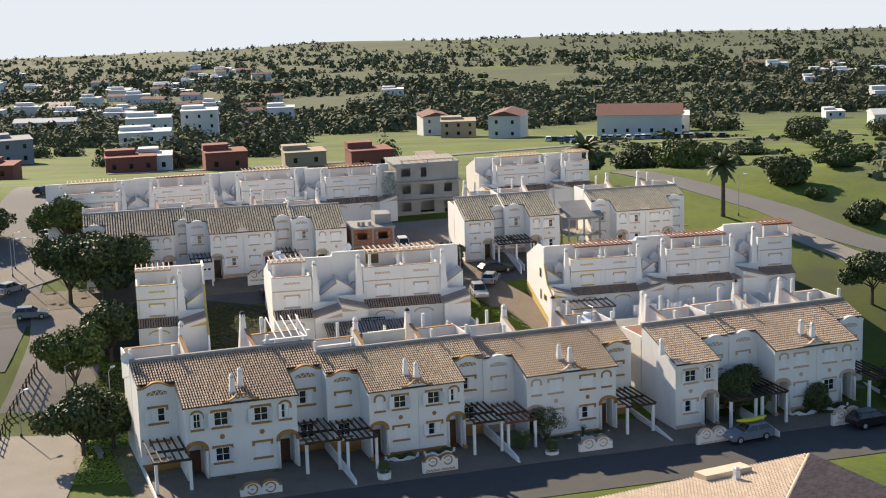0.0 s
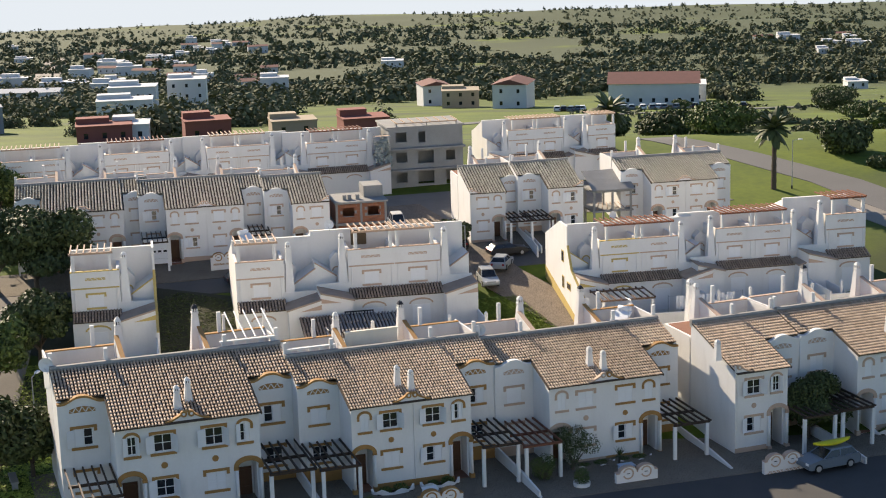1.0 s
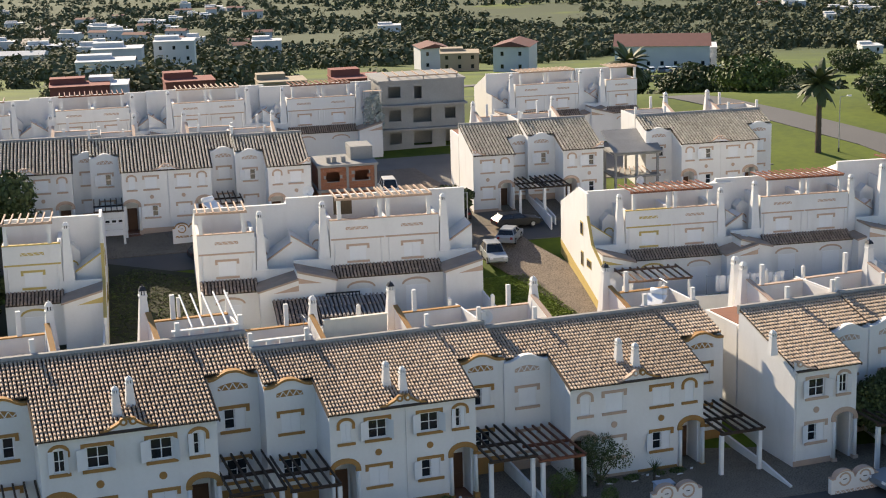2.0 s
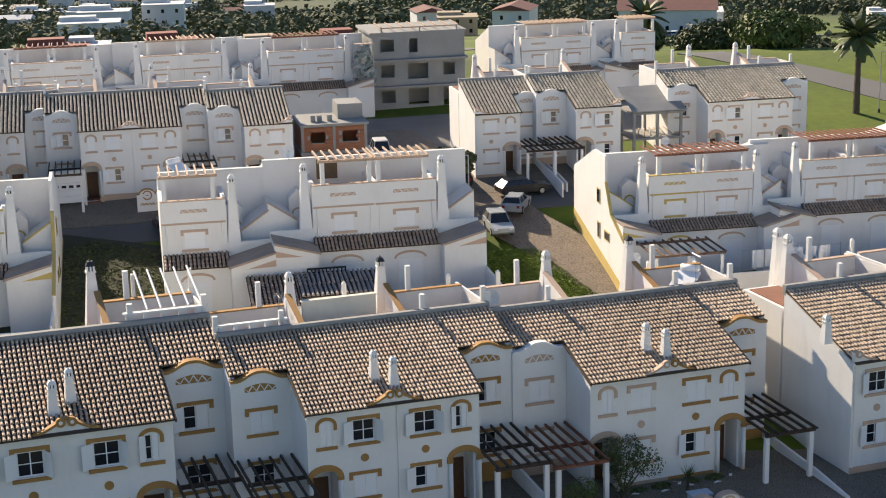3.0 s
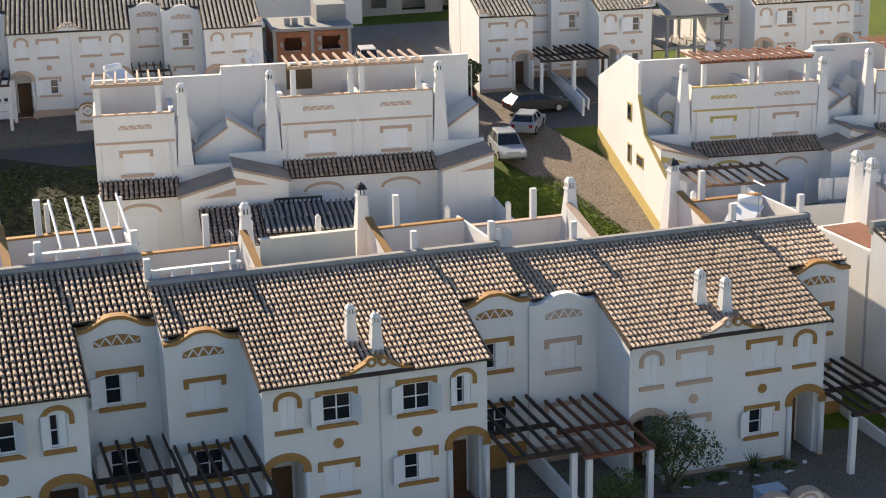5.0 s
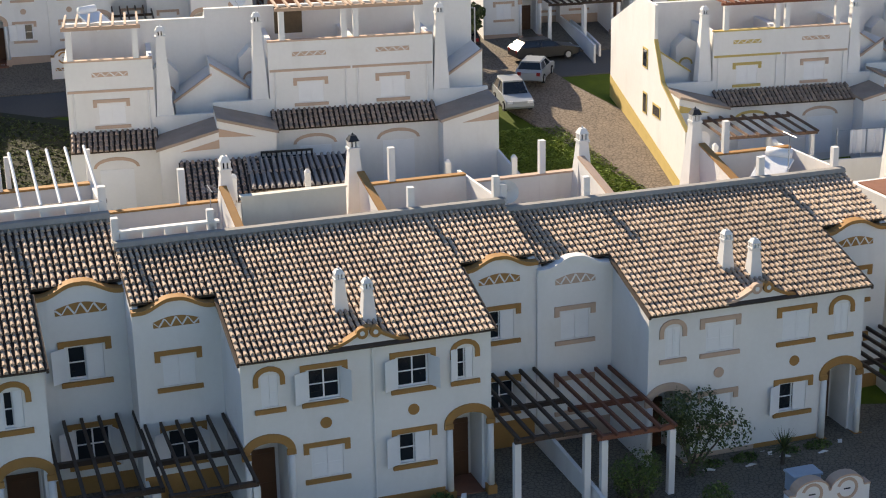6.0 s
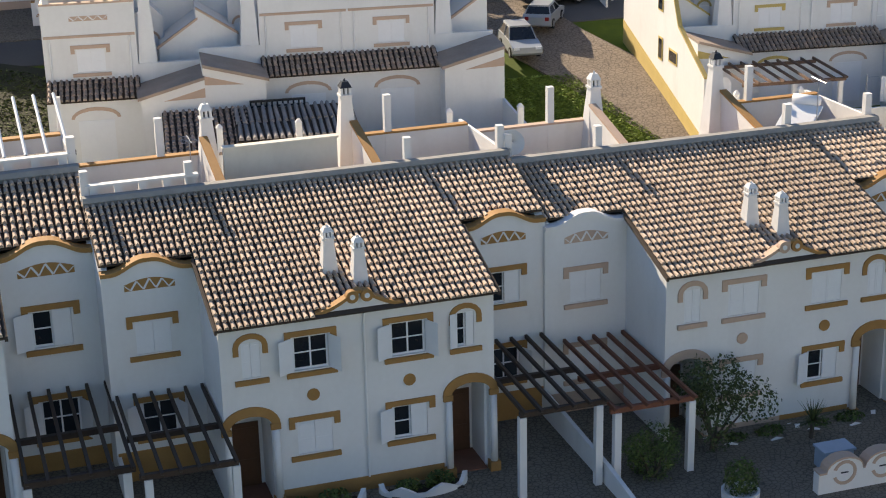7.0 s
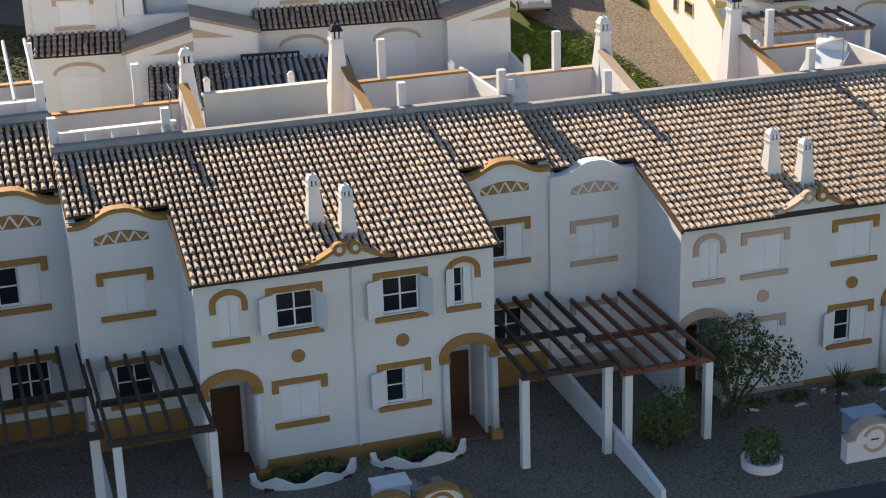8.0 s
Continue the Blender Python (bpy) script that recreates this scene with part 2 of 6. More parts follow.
def ground_sheet():
    ys = [-130 + 6 * i for i in range(50)] + [170 + 10 * i for i in range(33)] + [500 + 28 * i for i in range(52)] + [2000, 2500, 3200, 4200]
    base = [-1.0 + 2.0 * i / 120 for i in range(121)]
    v, f = [], []
    for y in ys:
        span = 170 + max(0, y) * 0.75
        for b in base:
            x = b * span
            v.append((x, y, land(x, y)))
    w = len(base)
    for j in range(len(ys) - 1):
        for i in range(w - 1):
            f.append((j * w + i, j * w + i + 1, (j + 1) * w + i + 1, (j + 1) * w + i))
    return v, f


def grass_material():
    m = mat("meadow_grass", (0.105, 0.142, 0.008), (0.050, 0.080, 0.007), 0.95, 0.09, 1.4, 0.9, 4, amount=0.75)
    nt = m.node_tree
    n, l = nt.nodes, nt.links
    b = n["Principled BSDF"]
    old = b.inputs["Base Color"].links[0].from_socket
    geo = n.new("ShaderNodeNewGeometry")
    tn = n.new("ShaderNodeTexNoise")
    tn.inputs["Scale"].default_value, tn.inputs["Detail"].default_value = 0.035, 7
    l.new(geo.outputs["Position"], tn.inputs["Vector"])
    r = n.new("ShaderNodeMapRange")
    r.inputs["From Min"].default_value, r.inputs["From Max"].default_value = 0.53, 0.70
    l.new(tn.outputs["Fac"], r.inputs["Value"])
    mix = n.new("ShaderNodeMix")
    mix.data_type = "RGBA"
    l.new(r.outputs[0], mix.inputs["Factor"])
    l.new(old, mix.inputs["A"])
    mix.inputs["B"].default_value = (0.048, 0.062, 0.020, 1)
    # beyond the meadows low grey-green scrub takes over
    sp = n.new("ShaderNodeSeparateXYZ")
    l.new(geo.outputs["Position"], sp.inputs[0])
    far = n.new("ShaderNodeMapRange")
    far.inputs["From Min"].default_value, far.inputs["From Max"].default_value = 430, 620
    l.new(sp.outputs["Y"], far.inputs["Value"])
    pn = n.new("ShaderNodeTexNoise")
    pn.inputs["Scale"].default_value, pn.inputs["Detail"].default_value = 0.008, 4
    l.new(geo.outputs["Position"], pn.inputs["Vector"])
    pr = n.new("ShaderNodeMapRange")
    pr.inputs["From Min"].default_value, pr.inputs["From Max"].default_value = 0.68, 0.60
    l.new(pn.outputs["Fac"], pr.inputs["Value"])
    both = n.new("ShaderNodeMath")
    both.operation = "MULTIPLY"
    l.new(far.outputs[0], both.inputs[0])
    l.new(pr.outputs[0], both.inputs[1])
    scrub = n.new("ShaderNodeMix")
    scrub.data_type = "RGBA"
    l.new(both.outputs[0], scrub.inputs["Factor"])
    l.new(mix.outputs["Result"], scrub.inputs["A"])
    scrub.inputs["B"].default_value = (0.044, 0.060, 0.022, 1)
    l.new(scrub.outputs["Result"], b.inputs["Base Color"])
    return m


GRASS = grass_material()
gv, gf = ground_sheet()
ground = new("ground", mesh_of("ground", gv, gf, GRASS, True))
tagged(ground, "green winter meadow ground with bare earthy patches", "ground", kind="structure")


def ribbon(name, pts, width, material, label, category="road", lift=0.05, plan=True, edge=0.0, to=None):
    """A strip of paving along a line of (x, y), laid on the land; edge: height of its raised body."""
    line = []
    for (a, b) in zip(pts, pts[1:]):
        steps = max(1, int((Vector(b) - Vector(a)).length / 4))
        line += [Vector(a).lerp(Vector(b), i / steps) for i in range(steps)]
    line.append(Vector(pts[-1]))
    v, f = [], []
    k = 4
    for i, p in enumerate(line):
        d = (line[min(i + 1, len(line) - 1)] - line[max(i - 1, 0)]).normalized()
        s = Vector((d.y, -d.x))
        for j in range(k + 1):
            q = p + s * width * (j / k - 0.5)
            if plan:
                q = (to or lay)(q.x, q.y)[0]
            z = land(q.x, q.y)
            v.append((q.x, q.y, z + lift + edge))
        for j in (0, k):
            q = v[-1 - k + j] if j == 0 else v[-2]
            v.append((q[0], q[1], q[2] - 0.5))
    w = k + 3
    for i in range(len(line) - 1):
        for j in range(k):
            f.append((i * w + j, (i + 1) * w + j, (i + 1) * w + j + 1, i * w + j + 1)[::-1])
        f.append((i * w, i * w + k + 1, (i + 1) * w + k + 1, (i + 1) * w)[::-1])
        f.append((i * w + k, i * w + k + 2, (i + 1) * w + k + 2, (i + 1) * w + k))
    ob = new(name, mesh_of(name, v, f, material))
    return tagged(ob, label, category, kind="structure")


# ---- roofs of barrel tiles ----
def tile_mesh(name, w, length, material, n=4):
    """One barrel tile: a tapered half pipe with thickness at its lower lip; lies along +y, uphill."""
    v, f = [], []
    for y, r, lift in ((0, w * 0.36, 0.06), (length * 1.06, w * 0.29, 0.0)):
        for i in range(n + 1):
            a = math.pi * i / n
            v.append((-r * math.cos(a), y, lift + r * 1.45 * math.sin(a)))
    for i in range(n):
        f.append((i, i + 1, n + 2 + i, n + 1 + i)[::-1])
    c = len(v)
    v.append((0, 0.0, 0.0))
    f.append(tuple([*range(n + 1)]) )
    return mesh_of(name, v[:c], f, material, False)


def tiled(parent, x0, x1, y0, y1, z0, z1, material, step=0.235, course=0.4, singles=False, skip=None, slab=True, mirror=1):
    """A slope of barrel tiles from its lower edge (y0, z0) up to (y1, z1) on a bedding slab, coloured dark as shade in
    the gaps.
    """
    run = Vector((0, y1 - y0, z1 - z0))
    length = run.length
    up = run.normalized()
    nrm = Vector((0, -up.z, up.y))
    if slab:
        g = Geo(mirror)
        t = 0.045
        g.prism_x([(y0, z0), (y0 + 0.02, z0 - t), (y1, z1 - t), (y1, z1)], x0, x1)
        part("roof_slab", g, TILE_BED_SHADE, parent)
    cols = max(1, round((x1 - x0) / step))
    w = (x1 - x0) / cols
    rows = max(1, round(length / course))
    h = length / rows
    rnd = random.Random(int(x0 * 100 + y0 * 10 + z0 * 7))
    one = tile_mesh("roof_tile", w, h, material)
    src = [Vector(p.co) for p in one.vertices]
    polys = [tuple(p.vertices) for p in one.polygons]
    v, f = [], []
    turn = Matrix(((1, 0, 0), (0, up.y, nrm.y), (0, up.z, nrm.z)))
    made = 0
    for c in range(cols):
        for r in range(rows):
            xc = x0 + (c + 0.5) * w
            if skip and skip(xc, y0 + up.y * (r + 0.5) * h):
                continue
            at = Vector((xc * mirror + rnd.uniform(-0.012, 0.012), y0, z0)) + up * (r * h - 0.03 + rnd.uniform(-0.012, 0.012)) + nrm * 0.005
            tilt = Matrix.Rotation(rnd.uniform(-0.03, 0.03), 3, "Z")
            if singles and made < 300:
                ob = part("roof_tile", one, material, parent)
                ob.matrix_local = Matrix.Translation(at) @ (turn @ tilt).to_4x4()
                made += 1
            else:
                n0 = len(v)
                v += [at + turn @ (tilt @ p) for p in src]
                f += [tuple(n0 + i for i in p) for p in polys]
    if v:
        ob = part("roof_tiling", mesh_of("roof_tiling", v, f, material), material, parent)
        ob["kind"] = "stuff"


# ---- pieces of the houses ----
def arc(cx, cz, rx, rz, a0, a1, n):
    return [(cx + rx * math.cos(radians(a0 + (a1 - a0) * i / n)), cz + rz * math.sin(radians(a0 + (a1 - a0) * i / n))) for i in range(n + 1)]


def window(parent, m, x0, x1, z0, z1, y, trim, style="open", arched=False, detail=2):
    """A window in an opening: frame, panes, shutters, sill and a lintel with dropped ends."""
    d = y + 0.10
    g = Geo(m)
    t = 0.055
    g.box(x0, x1, d, d + 0.06, z0, z0 + t).box(x0, x1, d, d + 0.06, z1 - t, z1).box(x0, x0 + t, d, d + 0.06, z0 + t, z1 - t).box(x1 - t, x1, d, d + 0.06, z0 + t, z1 - t)
    xm, zm = (x0 + x1) / 2, (z0 + z1) / 2
    if style != "closed":
        g.box(xm - 0.025, xm + 0.025, d + 0.004, d + 0.05, z0 + t, z1 - t)
        g.box(x0 + t, xm - 0.025, d + 0.008, d + 0.046, zm - 0.02, zm + 0.02).box(xm + 0.025, x1 - t, d + 0.008, d + 0.046, zm - 0.02, zm + 0.02)
    win = part("window", g, WHITE_PAINT, parent, "white-framed window in a coloured surround")
    if style == "closed":
        for a, b in ((x0 - 0.008, xm + 0.006), (xm - 0.006, x1 + 0.008)):
            s = Geo(m).box(a + 0.01, b - 0.01, y + 0.02, y + 0.06, z0 + 0.01, z1 - 0.01)
            s.box(a + 0.07, b - 0.07, y + 0.012, y + 0.02, z0 + 0.08, zm - 0.04).box(a + 0.07, b - 0.07, y + 0.012, y + 0.02, zm + 0.04, z1 - 0.08)
            part("shutter", s, WHITE_PAINT, win, "closed white shutter")
    else:
        for a, b in ((x0 + t, xm - 0.025), (xm + 0.025, x1 - t)):
            for c, e in ((z0 + t, zm - 0.02), (zm + 0.02, z1 - t)):
                part("pane", Geo(m).box(a, b, d + 0.02, d + 0.03, c, e), GLASS, win)
        w = (x1 - x0) / 2
        for side, px in ((-1, x0), (1, x1)):
            if style == "half" and side * m > 0:
                s = Geo(m).box(xm + 0.02, x1 - 0.01, y + 0.015, y + 0.06, z0 + 0.01, z1 - 0.01)
            else:
                ang = 25 if side * m < 0 else 62
                ex, ey = math.cos(radians(ang)) * w, -math.sin(radians(ang)) * w
                s = Geo(m)
                q = [(px, y - 0.02), (px + side * ex, y - 0.02 + ey), (px + side * ex, y + 0.02 + ey), (px, y + 0.02)]
                s.add([(a, b, z) for z in (z0, z1) for a, b in q], [(3, 2, 1, 0), (4, 5, 6, 7), (0, 1, 5, 4), (1, 2, 6, 5), (2, 3, 7, 6), (3, 0, 4, 7)])
            part("shutter", s, WHITE_PAINT, win, "white louvred shutter")
    o = 0.17
    lin = Geo(m)
    if arched:
        lin.strip_y(arc(xm, z1 - 0.1, (x1 - x0) / 2 + 0.08, 0.24, 180, 0, 8)[::-1][::-1], arc(xm, z1 - 0.1, (x1 - x0) / 2 + 0.24, 0.40, 180, 0, 8), y - 0.05, y)
        lin.box(x0 - 0.24, x0 - 0.08, y - 0.05, y, z1 - 0.36, z1 - 0.1).box(x1 + 0.08, x1 + 0.24, y - 0.05, y, z1 - 0.36, z1 - 0.1)
    else:
        lin.box(x0 - o - 0.08, x1 + o + 0.08, y - 0.055, y, z1 + 0.04, z1 + 0.2)
        lin.box(x0 - o - 0.08, x0 - o + 0.10, y - 0.05, y, z1 - 0.18, z1 + 0.04).box(x1 + o - 0.10, x1 + o + 0.08, y - 0.05, y, z1 - 0.18, z1 + 0.04)
    part("lintel", lin, trim, win, "painted lintel with dropped ends")
    part("sill", Geo(m).box(x0 - o - 0.06, x1 + o + 0.06, y - 0.09, y, z0 - 0.19, z0 - 0.04), trim, win, "painted sill")
    return win


def wave(x0, x1, lo, hi, n=20):
    """Top of a curved parapet: level shoulders rising to a rounded crest."""
    out = []
    for i in range(n + 1):
        s = i / n
        c = 0.5 - 0.5 * math.cos(min(1, max(0, (0.5 - abs(s - 0.5) - 0.10) / 0.36)) * math.pi)
        out.append((x0 + (x1 - x0) * s, lo + (hi - lo) * c))
    return out


def frieze(parent, m, xc, z, y, trim, w=1.5, h=0.36, arch=True):
    """A painted plate with a curved head, crossed by a white zigzag."""
    n = 12
    low = [(xc - w / 2 + w * i / n, z) for i in range(n + 1)]
    high = [(x, z + h * (0.55 + (0.45 * math.sin(math.pi * i / n) if arch else 0.3))) for i, (x, _) in enumerate(low)]
    fr = part("frieze", Geo(m).strip_y(low, high, y - 0.02, y), trim, parent, "painted frieze with a white zigzag")
    g = Geo(m)
    k = 8
    pts = []
    for i in range(k + 1):
        x = xc - w / 2 + w * i / k
        pts.append((x, z + 0.01 if i % 2 else z + h * (0.5 + (0.42 * math.sin(math.pi * i / k) if arch else 0.28))))
    t = 0.028
    g.strip_y([(x - t, q) for x, q in pts], [(x + t, q + 0.02) for x, q in pts], y - 0.032, y - 0.0205)
    part("zigzag", g, STUCCO, fr)


def chimney(parent, m, x, y, z0, h, material=None, cap=None, foot=0.3, head=0.17, detail=True):
    """A tapered white chimney with a slotted head and a small cap."""
    material = material or STUCCO
    cap = cap or STUCCO
    g = Geo(m)
    hh = min(0.28 * h, 0.62)
    zt = z0 + h
    g.taper(x, y, z0, zt - hh, foot, foot, head, head)
    g.box(x - head * 1.25, x + head * 1.25, y - head * 1.25, y + head * 1.25, zt - hh, zt - 0.86 * hh)
    for sx in (-1, 0, 1):
        for sy in (-1, 0, 1):
            if (sx or sy):
                g.box(x + sx * head * 0.8 - 0.04, x + sx * head * 0.8 + 0.04, y + sy * head * 0.8 - 0.04, y + sy * head * 0.8 + 0.04, zt - 0.86 * hh, zt - 0.48 * hh)
    ch = part("chimney", g, material, parent, "tapered whitewashed chimney")
    c = Geo(m)
    c.taper(x, y, zt - 0.48 * hh, zt - 0.15 * hh, head * 1.15, head * 1.15, head * 0.6, head * 0.6)
    c.tube(x, y, zt - 0.15 * hh, zt, 0.05, 0.02, 6)
    part("cap", c, cap, ch)
    part("flue", Geo(m).box(x - head * 0.5, x + head * 0.5, y - head * 0.5, y + head * 0.5, zt - 0.859 * hh, zt - 0.481 * hh), DARK_IN, ch)
    return ch


def pergola(parent, m, x0, x1, y0, y1, z, posts, wood=None, joists=6, ground=0.0, back=True):
    """Joists on cross beams with square white posts."""
    wood = wood or WOOD_DARK
    for px, py in posts:
        part("post", Geo(m).box(px - 0.11, px + 0.11, py - 0.11, py + 0.11, ground, z - 0.16), STUCCO, parent, "square white post")
    ys = [y0 + 0.2, (y0 + y1) / 2] if back else [y0 + 0.2, y1 - 0.2]
    for yb in ys:
        part("beam", Geo(m).box(x0 - 0.08, x1 + 0.08, yb - 0.07, yb + 0.07, z - 0.16, z), wood, parent, "timber pergola beam")
    for i in range(joists):
        xj = x0 + (x1 - x0) * i / (joists - 1)
        g = Geo(m).prism_x([(y0 - 0.15, z + 0.07), (y0 - 0.05, z + 0.002), (y1, z + 0.002), (y1, z + 0.13), (y0 - 0.15, z + 0.13)], xj - 0.045, xj + 0.045)
        part("joist", g, wood, parent, "timber pergola joist")


# ---- street front of a house ----
SL = (8.0 - 5.95) / 6.6


def roof_z(y):
    return 5.95 + SL * (y + 0.3)


def front(parent, m, trim, tile, styles, singles=False, pink=False, porch="plain", wood=None, detail=True, tile_step=0.195, pergolas=True, volute=True):
    """The street front: a forward bay under a tiled slope with porch, and a set-back bay with a curved parapet."""
    W, R, V = 4.15, 6.98, 3.0
    up, dn, sm, ru, rg = styles
    wu, wd, ws = (0.95, 2.0, 4.27, 5.32), (0.95, 2.0, 1.58, 2.62), (2.98, 3.52, 4.27, 5.36)
    ru_h, rg_h = (5.05, 6.1, 4.2, 5.25), (5.05, 6.1, 1.5, 2.6)
    g = Geo(m)
    po = (2.78, 3.98, 0.05, 3.1)
    g.wall(0, W, -1.5, 5.9, 0, 0.25, [wu, wd, ws, po])
    # spandrels of the porch arch
    a = arc(3.38, 2.72, 0.60, 0.34, 180, 0, 12)
    g.strip_y(a, [(x, 3.1) for x, z in a], 0.0, 0.25)
    for xa in (W - 0.25, 0.0):
        part("flank_wall", Geo(m).prism_x([(0.25, -1.5), (6.3, -1.5), (6.3, roof_z(6.3) - 0.12), (0.25, roof_z(0.25) - 0.12)], xa, xa + 0.25), STUCCO, parent, "plain white flank wall")
    part("ridge_wall", Geo(m).box(0.25, W - 0.25, 6.05, 6.3, -1.5, roof_z(6.05) - 0.12), STUCCO, parent)
    if m > 0 and pink != singles:
        part("downpipe", Geo(m).tube(0.12, -0.05, 0.5, 5.8, 0.035, 0.035, 8), STUCCO, parent, "white downpipe")
    part("front_wall", g, STUCCO, parent, "whitewashed stucco front wall")
    g = Geo(m)
    g.box(2.5, 2.78, 0.25, 1.6, 0.05, 3.1).box(2.78, W - 0.25, 1.45, 1.6, 0.05, 3.1).box(2.5, W - 0.25, 0.25, 1.6, 3.1, 3.2)
    part("porch_wall", g, STUCCO, parent, "white porch lining")
    g = Geo(m).wall(W, R, -1.5, 6.5, V, V + 0.25, [ru_h, rg_h])
    top = wave(W + 0.002, R, 6.78, 7.14)
    g.strip_y([(x, 6.5) for x, z in top], top, V, V + 0.25)
    g.prism_x([(V + 0.25, -1.5), (6.3, -1.5), (6.3, roof_z(6.3) - 0.12), (V + 0.25, roof_z(V + 0.25) - 0.12)], R - 0.25, R)
    g.box(W, R - 0.25, 6.05, 6.3, -1.5, roof_z(6.05) - 0.12)
    part("set_back_wall", g, STUCCO, parent, "set-back whitewashed wall with a curved parapet")
    cap = Geo(m).strip_y([(x, z + 0.0) for x, z in top], [(x, z + 0.13) for x, z in top], V - 0.09, V + 0.30)
    part("parapet_cap", cap, trim if not pink else STUCCO, parent, "curved painted parapet coping")
    frieze(parent, m, (W + R) / 2, 6.26, V, trim)
    # door, porch floor, columns
    part("door", Geo(m).box(2.9, 3.8, 1.38, 1.45, 0.1, 2.2).box(3.0, 3.7, 1.36, 1.38, 0.25, 1.0).box(3.0, 3.7, 1.36, 1.38, 1.15, 2.05), DOOR, parent, "panelled brown front door")
    part("porch_floor", Geo(m).box(2.78, 3.9, 0.0, 1.45, -0.1, 0.09).box(2.7, 4.1, -0.45, 0.0, -0.3, 0.0), TERRACOTTA, parent, "terracotta porch floor and step")
    outer = arc(3.38, 2.72, 0.88, 0.64, 180, 0, 14)
    inner = arc(3.38, 2.72, 0.62, 0.35, 180, 0, 14)
    g = Geo(m).strip_y(inner, outer, -0.07, 0.0)
    g.box(2.50, 2.80, -0.10, 0.0, 2.56, 2.74).box(3.96, 4.26, -0.10, 0.0, 2.56, 2.74)
    part("porch_arch", g, trim, parent, "painted porch arch")
    for cx in (2.66, 4.09):
        col = part("column", Geo(m).tube(cx, -0.1, 0.36, 2.56, 0.115, 0.10, 12), STUCCO, parent, "round white porch column", True)
        part("column_base", Geo(m).box(cx - 0.16, cx + 0.16, -0.26, 0.06, -0.4, 0.36), trim, col)
    # plinth
    for g in (Geo(m).box(0.0, 2.5, -0.03, 0, -1.5, 0.5), Geo(m).box(W + 0.03, R - 0.03, V - 0.03, V, -1.5, 1.05)):
        part("plinth", g, trim, parent, "painted plinth band")
    part("medallion", Geo(m).add(*disc(1.47, -0.035, 3.46, 0.19, 0.035)), trim, parent, "round painted medallion")
    window(parent, m, *wu, 0.0, trim, up)
    window(parent, m, *wd, 0.0, trim, dn)
    window(parent, m, *ws, 0.0, trim, sm, arched=True)
    window(parent, m, *ru_h, V, trim, ru)
    window(parent, m, *rg_h, V, trim, rg)
    # roof
    tiled(parent, 0.0, W + 0.06, -0.3, 6.3, 5.95, 8.0, tile, singles=singles, mirror=m, step=tile_step, course=0.34,
          skip=(lambda x, y: x < 1.25 and y < 0.12) if volute else None)
    tiled(parent, W + 0.06, R, V + 0.25, 6.3, roof_z(V + 0.25), 8.0, tile, mirror=m, step=tile_step, course=0.34)
    part("verge", Geo(m).prism_x([(-0.3, 5.86), (V, roof_z(V) - 0.09), (V, roof_z(V) + 0.05), (-0.3, 6.0)], W + 0.06, W + 0.14), TILE_BED_SHADE, parent)
    g = Geo(m).box(0, R, 6.18, 6.5, 7.7, 8.1)
    g.prism_x([(6.12, 8.1), (6.56, 8.1), (6.48, 8.24), (6.20, 8.24)], 0, R)
    part("ridge_cap", g, RIDGE, parent, "mortared grey ridge capping")
    if volute:
        # scrolled pediment above the eave, half to each house
        n = 12
        prof = [(0.0 + 1.32 * i / n, 6.48 - 0.55 * (0.5 - 0.5 * math.cos(math.pi * min(1, i / n * 1.15))) - 0.05 * math.sin(6.28 * i / n)) for i in range(n + 1)]
        part("pediment", Geo(m).strip_y([(x, 5.85) for x, z in prof], prof, -0.10, 0.12), STUCCO, parent)
        part("scroll_band", Geo(m).strip_y(prof, [(x, z + 0.11) for x, z in prof], -0.16, 0.14), trim, parent, "curved scroll coping")
        part("volute", Geo(m).add(*disc(0.22, -0.2, 6.40, 0.19, 0.2)), trim, parent, "round scroll ornament")
        part("volute_eye", Geo(m).add(*disc(0.22, -0.215, 6.40, 0.08, 0.016)), STUCCO, parent)
    if pergolas:
        pergola(parent, m, W + 0.10, R - 0.15, -2.3, V, 2.85, [(W + 0.1, -2.1), (R - 0.3, -2.1)], wood, 6, -1.2)
        g = Geo(m).prism_x([(-5.3, -1.3), (V, -1.3), (V, 0.95), (-2.3, 0.75), (-5.3, 0.45)], R - 0.12, R + 0.02)
        part("side_wall", g, STUCCO, parent, "low white garden wall")


def disc(x, y, z, r, t, n=20):
    """A disc facing -y."""
    v = [(x + r * math.cos(6.2832 * i / n), y + d, z + r * math.sin(6.2832 * i / n)) for d in (0, t) for i in range(n)]
    return v, [tuple(range(n)), tuple(range(n, 2 * n))[::-1]] + [((i + 1) % n, i, n + i, n + (i + 1) % n) for i in range(n)]


